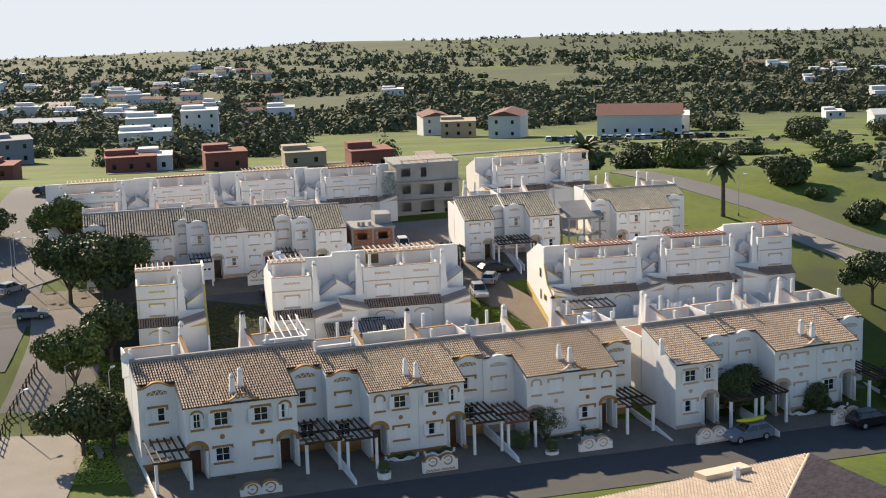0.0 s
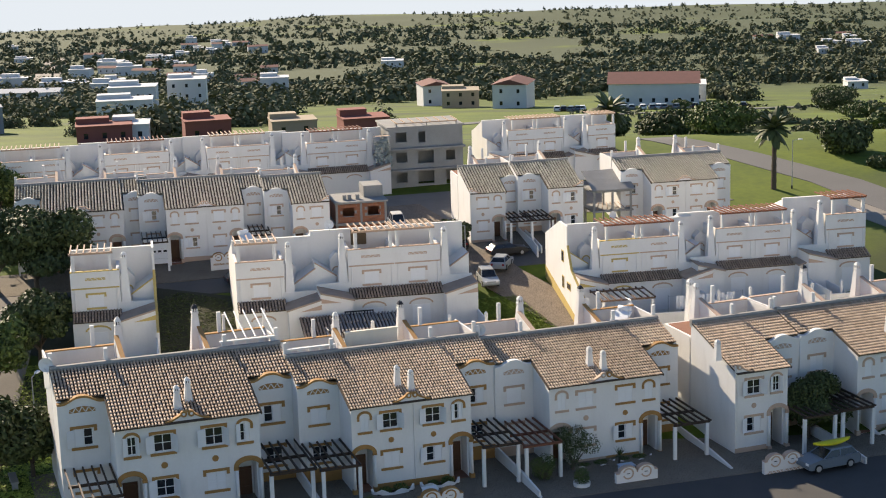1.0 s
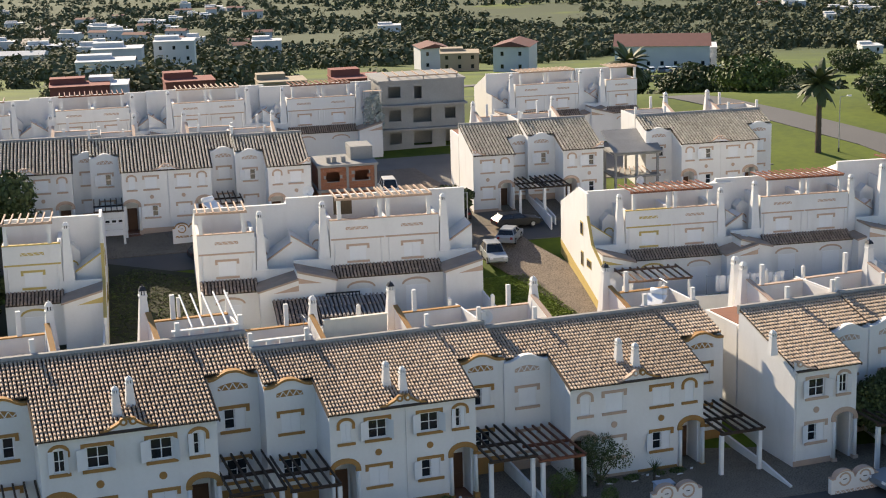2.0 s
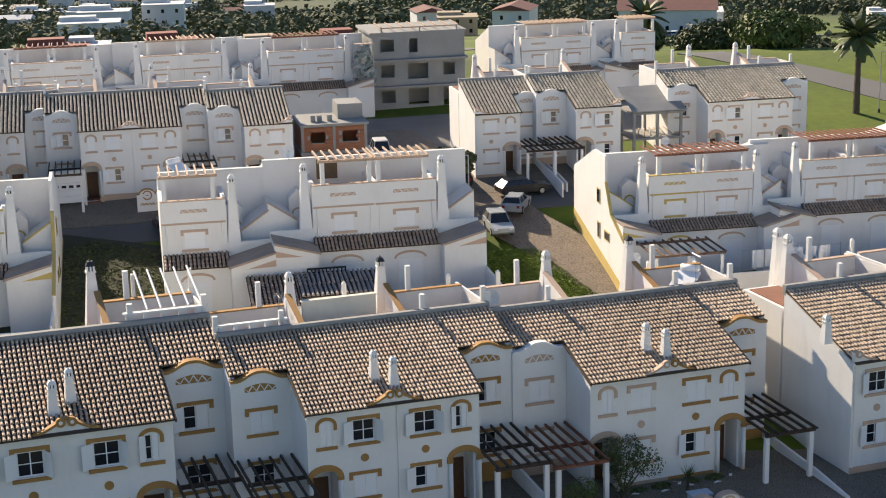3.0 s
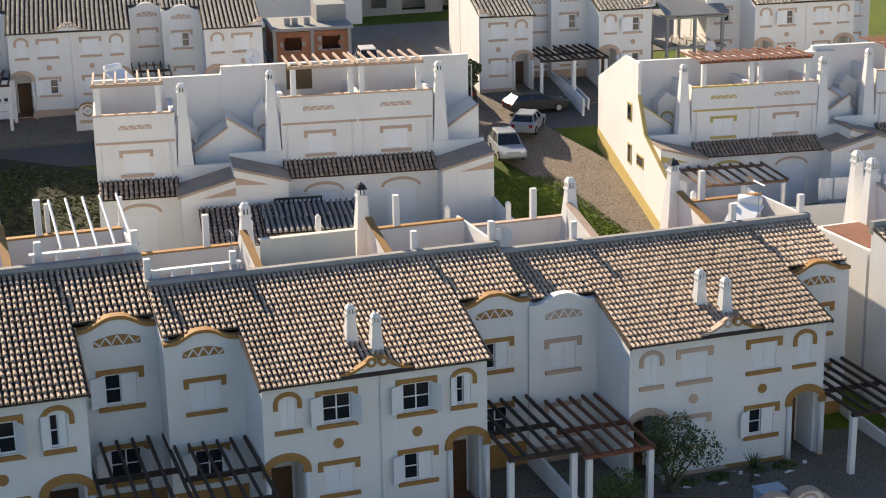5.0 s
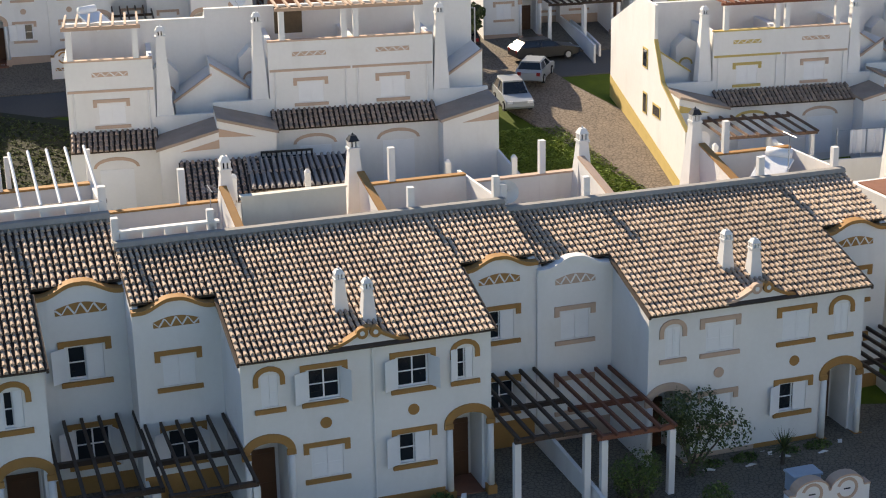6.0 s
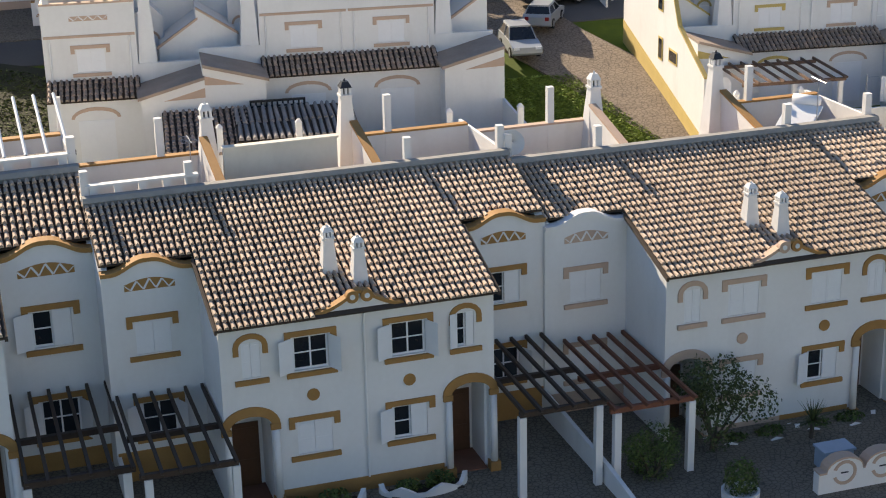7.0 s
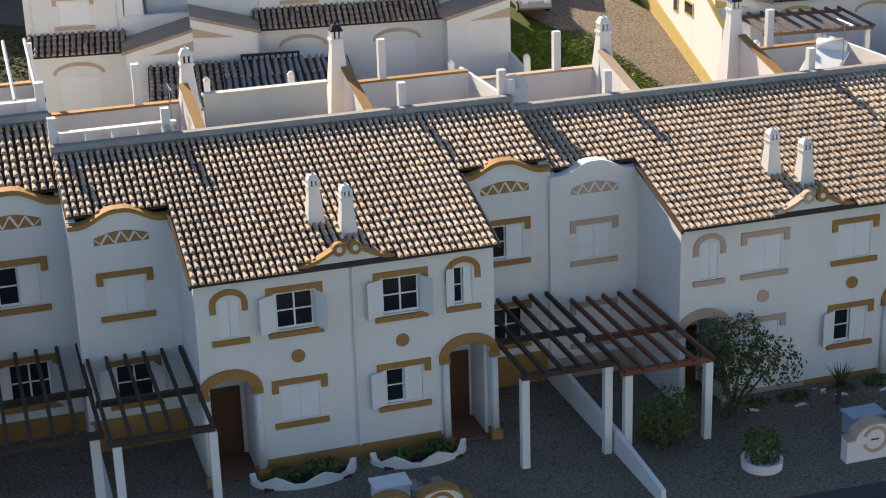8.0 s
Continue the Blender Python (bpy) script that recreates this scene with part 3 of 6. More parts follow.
def rear_top(parent, m, trim, variant=0, rail=False):
    """What stands behind the ridge: a roof terrace with walls, a tall chimney and posts."""
    W, R = 4.15, 6.98
    part("rear_wall", Geo(m).box(0, R, 6.5, 10.4, -1.5, 6.95), STUCCO, parent)
    part("terrace_floor", Geo(m).box(0.2, R - 0.2, 6.72, 10.1, 6.95, 7.0), TERRACOTTA, parent, "terracotta roof terrace floor")
    part("terrace_parapet", Geo(m).box(2.62, R - 0.1, 10.12, 10.34, 6.95, 8.08), STUCCO, parent, "white roof terrace parapet")
    part("parapet_band", Geo(m).box(2.62, R - 0.12, 10.08, 10.38, 8.08, 8.15), trim, parent, "painted parapet coping")
    part("party_wall", Geo(m).prism_x([(6.58, 6.95), (11.2, 5.5), (11.2, 8.0), (6.58, 8.12)], R - 0.1, R + 0.02), STUCCO, parent, "white party wall between terraces")
    # open rail along the ridge: a kerb with gaps under a flat top
    if rail:
        part("rail_top", Geo(m).box(3.3, R - 0.15, 6.6, 6.86, 8.42, 8.5), STUCCO, parent, "flat white terrace rail")
        for i in range(5):
            xi = 3.42 + 0.76 * i
            part("rail_block", Geo(m).box(xi, xi + 0.24, 6.62, 6.84, 7.0, 8.42), STUCCO, parent)
    # stepped wall beside the chimney with a sloping painted coping
    part("stair_wall", Geo(m).prism_x([(6.7, 6.95), (9.6, 6.95), (9.6, 8.75), (6.7, 8.05)], 2.5, 2.66), STUCCO, parent)
    part("stair_coping", Geo(m).prism_x([(6.66, 8.05), (9.6, 8.76), (9.6, 8.84), (6.66, 8.13)], 2.44, 2.72), trim, parent, "sloping painted coping")
    chimney(parent, m, 2.4, 9.9, 6.95, 3.0 + 0.3 * (variant % 2), cap=METAL if variant else None, foot=0.40, head=0.18)
    for px, py, top in ((3.95, 10.23, 9.45), (3.6, 6.74, 8.9), (R - 0.14, 6.78, 8.95)):
        part("post", Geo(m).box(px - 0.12, px + 0.12, py - 0.12, py + 0.12, 6.95, top), STUCCO, parent, "square white terrace post")


# ---- garden side of a house ----
def rear(parent, m, trim, tile, wood, end=False, pergola_on=True, wall_mat=None, annex="tile", yard=True):
    """The garden side: a tall bay with a roof terrace and pergola, a court with a gable and chimney, and low annexes with tiled roofs."""
    W, R = 4.15, 6.98
    wm = wall_mat or STUCCO
    win = (1.45, 2.7, 4.15, 5.2)
    g = Geo(m).wall(0, W, -2.0, 7.25, 0, 0.25, [win])
    g.box(W - 0.25, W, 0.25, 4.0, -2.0, 7.25)
    g.box(0, 0.2, 0.25, 4.0, -2.0, 7.25)
    part("tower_wall", g, wm, parent, "tall whitewashed garden wall")
    part("terrace_floor", Geo(m).box(0.2, W - 0.25, 0.25, 4.0, 6.2, 6.35), TERRACOTTA, parent)
    g = Geo(m).box(0, R, 4.0, 4.25, -2.0, 8.3).box(0, R, 4.25, 10.3, -2.0, 6.0)
    g.prism_x([(4.25, 6.0), (10.3, 6.0), (4.25, 8.2)], 0, R)
    part("main_wall", g, wm, parent, "high whitewashed rear wall")
    part("wall_coping", Geo(m).box(0, R, 3.94, 4.31, 8.3, 8.38), wm, parent)
    part("parapet_band", Geo(m).box(0, W, -0.05, 0.3, 7.25, 7.33), trim, parent, "painted parapet coping")
    part("string_course", Geo(m).box(0.05, W - 0.05, -0.045, 0, 5.75, 5.87), trim, parent)
    frieze(parent, m, 2.1, 6.5, 0.0, trim, 1.7, 0.26, False)
    window(parent, m, *win, 0.0, trim, "closed")
    for px in (0.3, W - 0.3):
        part("downpipe", Geo(m).tube(px, -0.06, 3.3, 5.75, 0.05, 0.05, 8), wm, parent)
    if pergola_on:
        for px in (0.3, W - 0.75):
            part("post", Geo(m).box(px - 0.14, px + 0.14, 0.0, 0.28, 7.33, 8.75), wm, parent, "square white terrace post")
        part("beam", Geo(m).box(-0.02, W - 0.45, 0.02, 0.2, 8.75, 8.92), wood, parent, "timber pergola beam")
        for i in range(7):
            xj = 0.12 + (W - 0.7) * i / 6
            part("joist", Geo(m).prism_x([(-0.3, 8.92), (4.1, 8.72), (4.1, 8.84), (-0.3, 9.04)], xj - 0.05, xj + 0.05), wood, parent, "timber pergola joist")
    chimney(parent, m, W + 0.45, 0.45, 2.9, 5.9, wm, foot=0.5, head=0.2)
    # court with stair wall and half gable
    g = Geo(m).box(W, R, 0, 4.0, -2.0, 3.6)
    g.box(W, R, -0.02, 0.2, 3.1, 4.4)
    g.prism_y([(R - 1.85, 3.5), (R, 3.5), (R, 6.0), (R - 1.85, 4.75)], 1.3, 4.0)
    g.prism_y([(W, 3.1), (W + 1.25, 3.1), (W + 1.25, 5.9), (W + 0.7, 6.5), (W, 6.1)], 2.9, 4.0)
    part("court_wall", g, wm, parent, "stepped white court walls with a gable")
    part("gable_band", Geo(m).prism_y([(R - 1.95, 4.68), (R, 6.0), (R, 6.1), (R - 1.95, 4.8)], 1.2, 1.42), trim, parent)
    part("court_door", Geo(m).box(W + 0.35, W + 0.95, 2.86, 2.9, 3.1, 4.9), WHITE_PAINT, parent, "white court door")
    part("door_band", Geo(m).strip_y(arc(W + 0.65, 4.85, 0.34, 0.3, 180, 0, 8), arc(W + 0.65, 4.85, 0.44, 0.42, 180, 0, 8), 2.84, 2.9), trim, parent)
    # annexes
    g = Geo(m).box(0, W, -1.15, 0, -2.0, 3.2)
    g.prism_y([(W, -2.0), (R, -2.0), (R, 4.07), (W, 3.31)], -2.5, 0)
    part("annex_wall", g, wm, parent, "low white annex walls")
    tiled(parent, 0.0, W + 0.02, -1.4, 0.0, 3.15, 3.8, tile, mirror=m, step=0.26, course=0.4)
    n = Geo(m).prism_y([(W - 0.15, 3.31), (R, 4.11), (R, 4.25), (W - 0.15, 3.45)], -2.7, 0.02)
    part("annex_roof", n, TILE_DARK, parent, "dark tiled annex roof")
    a0 = arc(2.1, 2.3, 0.95, 0.36, 180, 0, 10)
    part("arch_band", Geo(m).strip_y(a0, arc(2.1, 2.3, 1.1, 0.52, 180, 0, 10), -1.2, -1.15), trim, parent)
    part("gable_ornament", Geo(m).prism_y([(W + 1.0, 3.2), (R, 3.27), (R, 3.7)], -2.53, -2.5), trim, parent)
    if yard:
        part("garden_door", Geo(m).box(1.3, 2.9, -1.19, -1.15, 0.0, 2.2), WHITE_PAINT, parent)
        g = Geo(m).box(R - 0.1, R + 0.02, -7.6, -2.5, -2.0, 1.7).box(0, R - 0.1, -7.6, -7.45, -2.0, 1.4)
        part("garden_wall", g, wm, parent, "white garden wall")
    if end:
        part("end_wall", Geo(m).prism_x([(-4.2, -2.0), (10.3, -2.0), (10.3, 6.3), (4.5, 8.7), (1.6, 8.7), (1.6, 6.6), (0.2, 4.4), (-4.2, 2.6)][::1], R, R + 0.2), wm, parent, "stepped whitewashed end wall")
        g = Geo(m).prism_x([(-4.25, 2.6), (0.2, 4.4), (1.6, 6.6), (1.6, 6.72), (0.12, 4.5), (-4.25, 2.69)], R - 0.02, R + 0.22)
        part("end_coping", g, trim, parent, "painted stepped coping")
        part("base_band", Geo(m).prism_x([(-4.2, -2.0), (10.3, -2.0), (10.3, 2.75), (-4.2, -0.55)], R + 0.2, R + 0.23), trim, parent, "painted base band")
        for ya, za, w2, h2 in ((3.2, 5.3, 0.35, 0.5), (3.1, 2.6, 0.28, 0.55), (0.9, 2.6, 0.6, 0.28)):
            wn = part("window", Geo(m).box(R + 0.2, R + 0.24, ya - w2 - 0.1, ya + w2 + 0.1, za - h2 - 0.1, za + h2 + 0.1), trim, parent, "small window with painted surround")
            part("pane", Geo(m).box(R + 0.24, R + 0.25, ya - w2, ya + w2, za - h2, za + h2), GLASS, wn)


# ---- rows ----
def place(x, y, yaw, size=1.0, turn=0.0, up=0.0):
    p, k = set_out(x, y, up)
    a = math.degrees(math.atan(math.tan(radians(yaw)) * (DRAW if y > FOLD else 1.0) / k))
    return Matrix.Translation(p) @ Matrix.Rotation(radians(a + turn), 4, "Z"), k * size


# plan x, y, turn, size, height above the slope of each pair of houses
HA = (-16.63, 57.32, 18.2, 1.12, -0.48)
HB = (-2.35, 60.73, 18.2, 1.00, 0.02)
HC = (10.90, 64.94, 18.2, 1.00, -0.27)
HD = (19.86, 65.10, 20.2, 1.00, -0.09)
HE = (32.96, 69.75, 20.2, 1.00, 0.05)
ML = (-32.84, 93.50, 18.2, 1.03, 0.02)
MA = (-18.47, 94.79, 18.2, 1.04, 0.11)
MB = (-4.50, 99.51, 18.2, 1.04, 0.11)
MC = (18.56, 103.08, 18.2, 0.93, 0.25)
MD = (30.35, 107.59, 18.2, 0.93, 0.13)
ME = (42.21, 110.63, 18.2, 1.02, -0.07)
U1 = (-39.81, 126.95, 18.2, 1.06, 0.18)
U2 = (-26.65, 129.29, 18.2, 1.04, 0.08)
U3 = (-12.79, 131.36, 18.2, 1.02, 0.01)
V1 = (3.27, 134.04, 18.2, 1.01, -0.08)
V2 = (16.60, 136.56, 18.2, 1.02, -0.04)
V3 = (28.92, 139.18, 18.2, 1.00, -0.10)
F1 = (-53.60, 157.95, 18.2, 1.02, 0.01)
F2 = (-40.61, 161.97, 18.2, 1.02, 0.06)
F3 = (-27.50, 165.54, 18.2, 1.02, 0.06)
F4 = (-14.29, 168.51, 18.2, 1.00, -0.02)
F5 = (13.67, 176.23, 18.2, 0.99, -0.09)
F6 = (25.37, 179.21, 18.2, 0.99, -0.11)
GH = (-7.14, 171.02, 18.2, 0.96, -0.03)
O, H, C = "open", "half", "closed"
STREET = [
    # pair, side, trim, tile, window states, pinkish, timber, nearest, rear variant
    (HA, -1, OCHRE, TILE, (O, O, O, H, C), False, WOOD_DARK, False, 0),
    (HA, 1, OCHRE, TILE, (O, C, H, H, O), False, WOOD_DARK, False, 1),
    (HB, -1, OCHRE, TILE, (O, C, C, C, O), False, WOOD_DARK, True, 0),
    (HB, 1, OCHRE, TILE, (O, H, H, H, O), False, WOOD_DARK, True, 1),
    (HC, -1, PINK, TILE, (C, C, C, C, C), True, WOOD_RED, False, 0),
    (HC, 1, OCHRE, TILE, (C, H, C, C, C), False, WOOD_DARK, False, 1),
    (HD, 1, PINK, TILE, (O, H, O, C, C), True, WOOD_DARK, False, 0),
    (HE, -1, PINK, TILE, (C, C, C, C, C), True, WOOD_DARK, False, 1),
    (HE, 1, PINK, TILE, (C, O, C, C, C), True, WOOD_DARK, False, 0),
]
for (x, y, yaw, size, up), side, trim, tile, styles, pink, wood, near, var in STREET:
    m, s = place(x, y, yaw, size, up=up)
    look_of = "faded pink" if trim is PINK else "ochre"
    h = thing("row_house", m, f"two-storey white terraced house with {look_of} trim and clay tile roof", "house", "terraced houses along the street", scale=s)
    front(h, side, trim, tile, styles, near, pink, wood=wood)
    rear_top(h, side, trim, var, rail=(x < -10 and side > 0) or (-10 < x < 0 and side < 0))
    if 5 < x < 15 and side > 0:
        chimney(h, 1, 11.06, 9.2, 3.0, 7.01, foot=0.5, head=0.19)
    turned = -1 if x > -10 else 1
    if side * turned > 0:
        chimney(h, turned, -0.35, 1.15, roof_z(1.15) - 0.1, 1.5, cap=STUCCO, foot=0.24, head=0.15)
    else:
        chimney(h, turned, 0.40, 1.8, roof_z(1.8) - 0.1, 1.5, cap=STUCCO, foot=0.24, head=0.15)

UPPER = [(U1, -1), (U1, 1), (U2, -1), (U2, 1), (U3, -1), (V1, 1), (V2, -1), (V3, -1), (V3, 1)]
for (x, y, yaw, size, up), side in UPPER:
    m, s = place(x, y, yaw, size, up=up)
    h = thing("upper_row_house", m, "white terraced house with weathered pale tile roof and curved parapet", "house", "terraced houses on the upper street", scale=s)
    front(h, side, PINK, TILE_OLD, ((C, H)[x > 0 and side < 0], (H, C)[side > 0], C, (H, C)[side > 0], C), False, True, tile_step=0.32, pergolas=(x > 0 and x < 19) or (-30 < x < -20))
    rear_top(h, side, PINK, 0)

GARDEN = [
    # pair, side as seen from the street front, trim, timber, end wall
    (ML, 1, YELLOW, WOOD_PALE, True), (MA, 1, PINK, WOOD_PALE, False), (MB, -1, PINK, WOOD_PALE, False), (MB, 1, PINK, WOOD_PALE, False),
    (MC, -1, YELLOW, WOOD_RED, True), (MC, 1, PINK, WOOD_RED, False), (MD, -1, PINK, WOOD_RED, False), (MD, 1, PINK, WOOD_RED, False), (ME, -1, PINK, WOOD_RED, False),
]
for (x, y, yaw, size, up), side, trim, wood, end in GARDEN:
    m, s = place(x, y, yaw, size, up=up)
    h = thing("garden_row_house", m, "white terraced house seen from its garden with roof terrace and pergola", "house", "terraced houses with roof terraces", scale=s)
    rear(h, side, trim, TILE_DARK, wood, end)

FAR_GARDEN = [(F1, -1), (F1, 1), (F2, -1), (F2, 1), (F3, -1), (F3, 1), (F4, -1), (F4, 1), (F5, -1), (F5, 1), (F6, -1)]
for (x, y, yaw, size, up), side in FAR_GARDEN:
    m, s = place(x, y, yaw, size, up=up)
    h = thing("far_row_house", m, "distant white terraced house with roof terrace and timber pergola", "house", "terraced houses of the far row", scale=s)
    rear(h, side, PINK, TILE_DARK, (WOOD_RED, WOOD_PALE)[int(x) % 2], yard=False)

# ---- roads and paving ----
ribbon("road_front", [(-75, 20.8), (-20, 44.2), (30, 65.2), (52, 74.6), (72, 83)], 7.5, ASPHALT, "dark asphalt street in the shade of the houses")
ribbon("pavement_front", [(-25.5, 52.7), (4.7, 66.1), (28.5, 76.2), (40.5, 81.3)], 15.4, PAVING, "grey cobbled forecourts along the houses", "pavement", 0.07)
ribbon("road_right", [(86, 88), (76, 118), (70, 137), (64, 154), (60.5, 178), (52, 205), (42, 228)], 8.0, ASPHALT_PALE, "worn grey asphalt road beside a meadow")
ribbon("pavement_right", [(64, 92), (62, 118), (60, 140), (55.5, 165)], 5.0, PATH, "sandy pavement beside the road", "pavement", 0.04)
ribbon("road_upper", [(-61.6, 96.5), (-34.6, 109), (-7.6, 120.2), (10.4, 127.4), (30.4, 135)], 8.6, mat("upper_asphalt", (0.115, 0.112, 0.107), (0.08, 0.078, 0.075), 0.9, 0.3, 10, 0.3, 60), "grey asphalt upper street")
ribbon("road_side", [(15.6, 90.0), (12.5, 100), (9.1, 109.5), (5.6, 119), (2.5, 130), (-2.5, 147), (-6, 158)], 6.2, mat("brown_cobbles", (0.30, 0.235, 0.175), (0.19, 0.15, 0.115), 0.95, 0.8, 9, 0.6, 25, cobble=5.0), "brown cobbled side lane", lift=0.09, to=set_out)
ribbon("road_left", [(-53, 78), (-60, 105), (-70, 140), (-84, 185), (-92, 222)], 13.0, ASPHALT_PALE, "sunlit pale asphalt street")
ribbon("park_path", [(-33, 40), (-35, 58), (-39, 74), (-44, 92), (-50, 108)], 9.0, PATH, "sandy park path", "path", 0.08)
ribbon("park_square", [(-66, 112), (-61, 126), (-58, 138)], 12.0, PATH, "sandy square with lamps", "path", 0.12)
ribbon("gardens", [(-40, 74), (-8, 87), (6, 92)], 9.0, mat("dark_soil", (0.06, 0.058, 0.03), (0.035, 0.04, 0.018), 0.95, 0.6, 6, 0.6, 12), "dark weedy garden soil", "ground", 0.06)
# dark soil, with the shade of the building beside it worked into the colour
ribbon("plot_soil", [(-32, 84), (-27, 97), (-23.5, 108)], 19.0, mat("shaded_plot_soil", (0.055, 0.052, 0.032), (0.03, 0.034, 0.018), 0.95, 0.5, 5, 0.6, 12), "weedy soil of an empty plot with building shade in its colour", "ground", 0.07)
GRAVEL = mat("grey_gravel", (0.22, 0.205, 0.185), (0.14, 0.13, 0.118), 0.95, 0.4, 8, 0.6, 20)
ribbon("forecourts_upper", [(-56.8, 107.3), (-10.8, 126.4), (21.2, 139.8), (45.2, 149.8)], 10.0, PAVING, "paved forecourts of the upper row", "paving", 0.10)
ribbon("yards_upper", [(-60, 133), (-24, 147), (14, 163), (38, 173)], 22.0, GRAVEL, "gravelled back yards of the upper rows", "paving", 0.05)
ribbon("terrace_paving", [(14, 95), (30, 102), (48, 110)], 8.0, PAVING, "paved back yards", "paving", 0.06)


# ---- plants ----
def leaf_mesh(name, blobs, count, size, material, seed, flat=0.0):
    """Many small leaf clumps spread through the outer part of the given ellipsoids (x, y, z, rx, ry, rz)."""
    r = np.random.default_rng(seed)
    b = np.array(blobs, float)
    vol = (b[:, 3] * b[:, 4] * b[:, 5]) ** (2 / 3)
    pick = r.choice(len(b), count, p=vol / vol.sum())
    d = r.normal(size=(count, 3))
    d /= np.linalg.norm(d, axis=1)[:, None]
    rad = r.uniform(0.55, 1.0, count) ** 0.6 * r.uniform(0.85, 1.1, count)
    c = b[pick, :3] + d * b[pick, 3:] * rad[:, None]
    n = d + r.normal(scale=0.6, size=(count, 3))
    n[:, 2] += flat
    n /= np.linalg.norm(n, axis=1)[:, None]
    a = np.cross(n, r.normal(size=(count, 3)))
    a /= np.linalg.norm(a, axis=1)[:, None]
    e = np.cross(n, a)
    s = size * r.uniform(0.6, 1.4, count)[:, None]
    v = np.stack([c - a * s, c + e * s * 0.6 + n * s * 0.15, c + a * s, c - e * s * 0.6 + n * s * 0.15], 1).reshape(-1, 3)
    me = bpy.data.meshes.new(name)
    me.from_pydata(v.tolist(), [], [(4 * i, 4 * i + 1, 4 * i + 2, 4 * i + 3) for i in range(count)])
    me.materials.append(material)
    return me


def tree(x, y, h, w, seed, label, leaf=None, count=2600, size=0.22, trunk=0.35, lean=0.0, name="tree", bush=False):
    """A tapered trunk with limbs and an uneven crown of leaf clumps; x, y in the world."""
    r = random.Random(seed)
    t = thing(name, Matrix.Translation((x, y, land(x, y) - 0.05)), label, "bush" if bush else "tree", "trees and bushes")
    base = h * (0.06 if bush else trunk)
    g = Geo()
    tips = []
    g.rod((0, 0, -0.2), (lean * 0.4, 0, base), 0.045 * h ** 0.8 + 0.03, 8, 0.032 * h ** 0.8 + 0.02)
    for i in range(5 if bush else 7):
        a = 6.283 * i / (5 if bush else 7) + r.uniform(-0.4, 0.4)
        d = w * 0.5 * r.uniform(0.35, 0.75)
        tip = (lean + d * math.cos(a), d * math.sin(a), base + (h - base) * (r.uniform(0.18, 0.62) if bush else r.uniform(0.25, 0.8)))
        g.rod((lean * 0.4, 0, base * r.uniform(0.7, 1.0)), tip, 0.018 * h ** 0.8 + 0.015, 5, 0.01)
        tips.append(tip)
    part("trunk", g, BARK, t, "tapered trunk and limbs")
    blobs = [(px, py, pz, w * r.uniform(0.17, 0.3), w * r.uniform(0.17, 0.3), (h - base) * r.uniform(0.16, 0.28)) for px, py, pz in tips]
    blobs.append((lean, 0, base + (h - base) * (0.36 if bush else 0.62), w * (0.4 if bush else 0.3), w * (0.4 if bush else 0.3), (h - base) * (0.50 if bush else 0.36)))
    part("crown", leaf_mesh("crown", blobs, int(count * 1.6), size * 0.78, leaf or LEAF, seed), None, t, "uneven leafy crown")
    return t


def plan_tree(x, y, *args, **kw):
    p, k = lay(x, y)
    return tree(p.x, p.y, *args, **kw)


def palm(x, y, h, seed):
    t = thing("palm_tree", Matrix.Translation((x, y, land(x, y))), "tall palm with a drooping grey-green crown", "palm tree")
    g = Geo()
    for i in range(8):
        g.rod((0, 0, h * i / 8 - 0.05), (0, 0, h * (i + 1) / 8), 0.3 - 0.01 * i, 9, 0.25 - 0.01 * i)
    part("trunk", g, BARK, t, "ringed palm trunk")
    r = random.Random(seed)
    v, f = [], []
    for i in range(46):
        a, e = r.uniform(0, 6.283), r.uniform(-0.7, 1.25)
        length = r.uniform(1.9, 2.7)
        p = Vector((0, 0, h))
        d = Vector((math.cos(a) * math.cos(e), math.sin(a) * math.cos(e), math.sin(e)))
        s = Vector((-math.sin(a), math.cos(a), 0))
        n0 = len(v)
        for j in range(8):
            wd = 0.36 * math.sin(math.pi * (j + 0.6) / 8.6)
            v += [p - s * wd - Vector((0, 0, wd * 0.5)), p, p + s * wd - Vector((0, 0, wd * 0.5))]
            p = p + d * length / 7
            d = (d + Vector((0, 0, -0.16))).normalized()
        for j in range(7):
            q = n0 + 3 * j
            f += [(q, q + 1, q + 4, q + 3), (q + 1, q + 2, q + 5, q + 4)]
    part("crown", mesh_of("crown", v, f, LEAF), None, t, "drooping fronds")
    return t


tree(-31.0, 63.0, 5.6, 7.0, 3, "dark dense tree beside the end house", count=5200, size=0.26, trunk=0.2)
tree(-28.7, 64.5, 5.2, 5.4, 31, "dark dense tree by the path", count=3000, size=0.25, trunk=0.2)
tree(-34.4, 76.5, 6.5, 7.0, 4, "feathery olive-green tree in the park", LEAF_LIGHT, 4800, 0.25, 0.2)
tree(-32.0, 82.0, 6.0, 6.0, 41, "feathery olive-green tree in the park", LEAF, 3600, 0.25, 0.2)
tree(-34.6, 93.0, 8.0, 10.0, 5, "large dark umbrella pine beside the white tower", LEAF, 7200, 0.28, 0.25)
tree(-38.4, 94.5, 7.5, 7.0, 6, "dark pine in the park", LEAF, 3600, 0.28, 0.25)
tree(-42.3, 111.0, 6.5, 6.0, 7, "light green tree on the square", LEAF_LIGHT, 2600, 0.25)
tree(-40.7, 112.5, 5.0, 5.0, 71, "light green tree on the square", LEAF_LIGHT, 2000, 0.25)
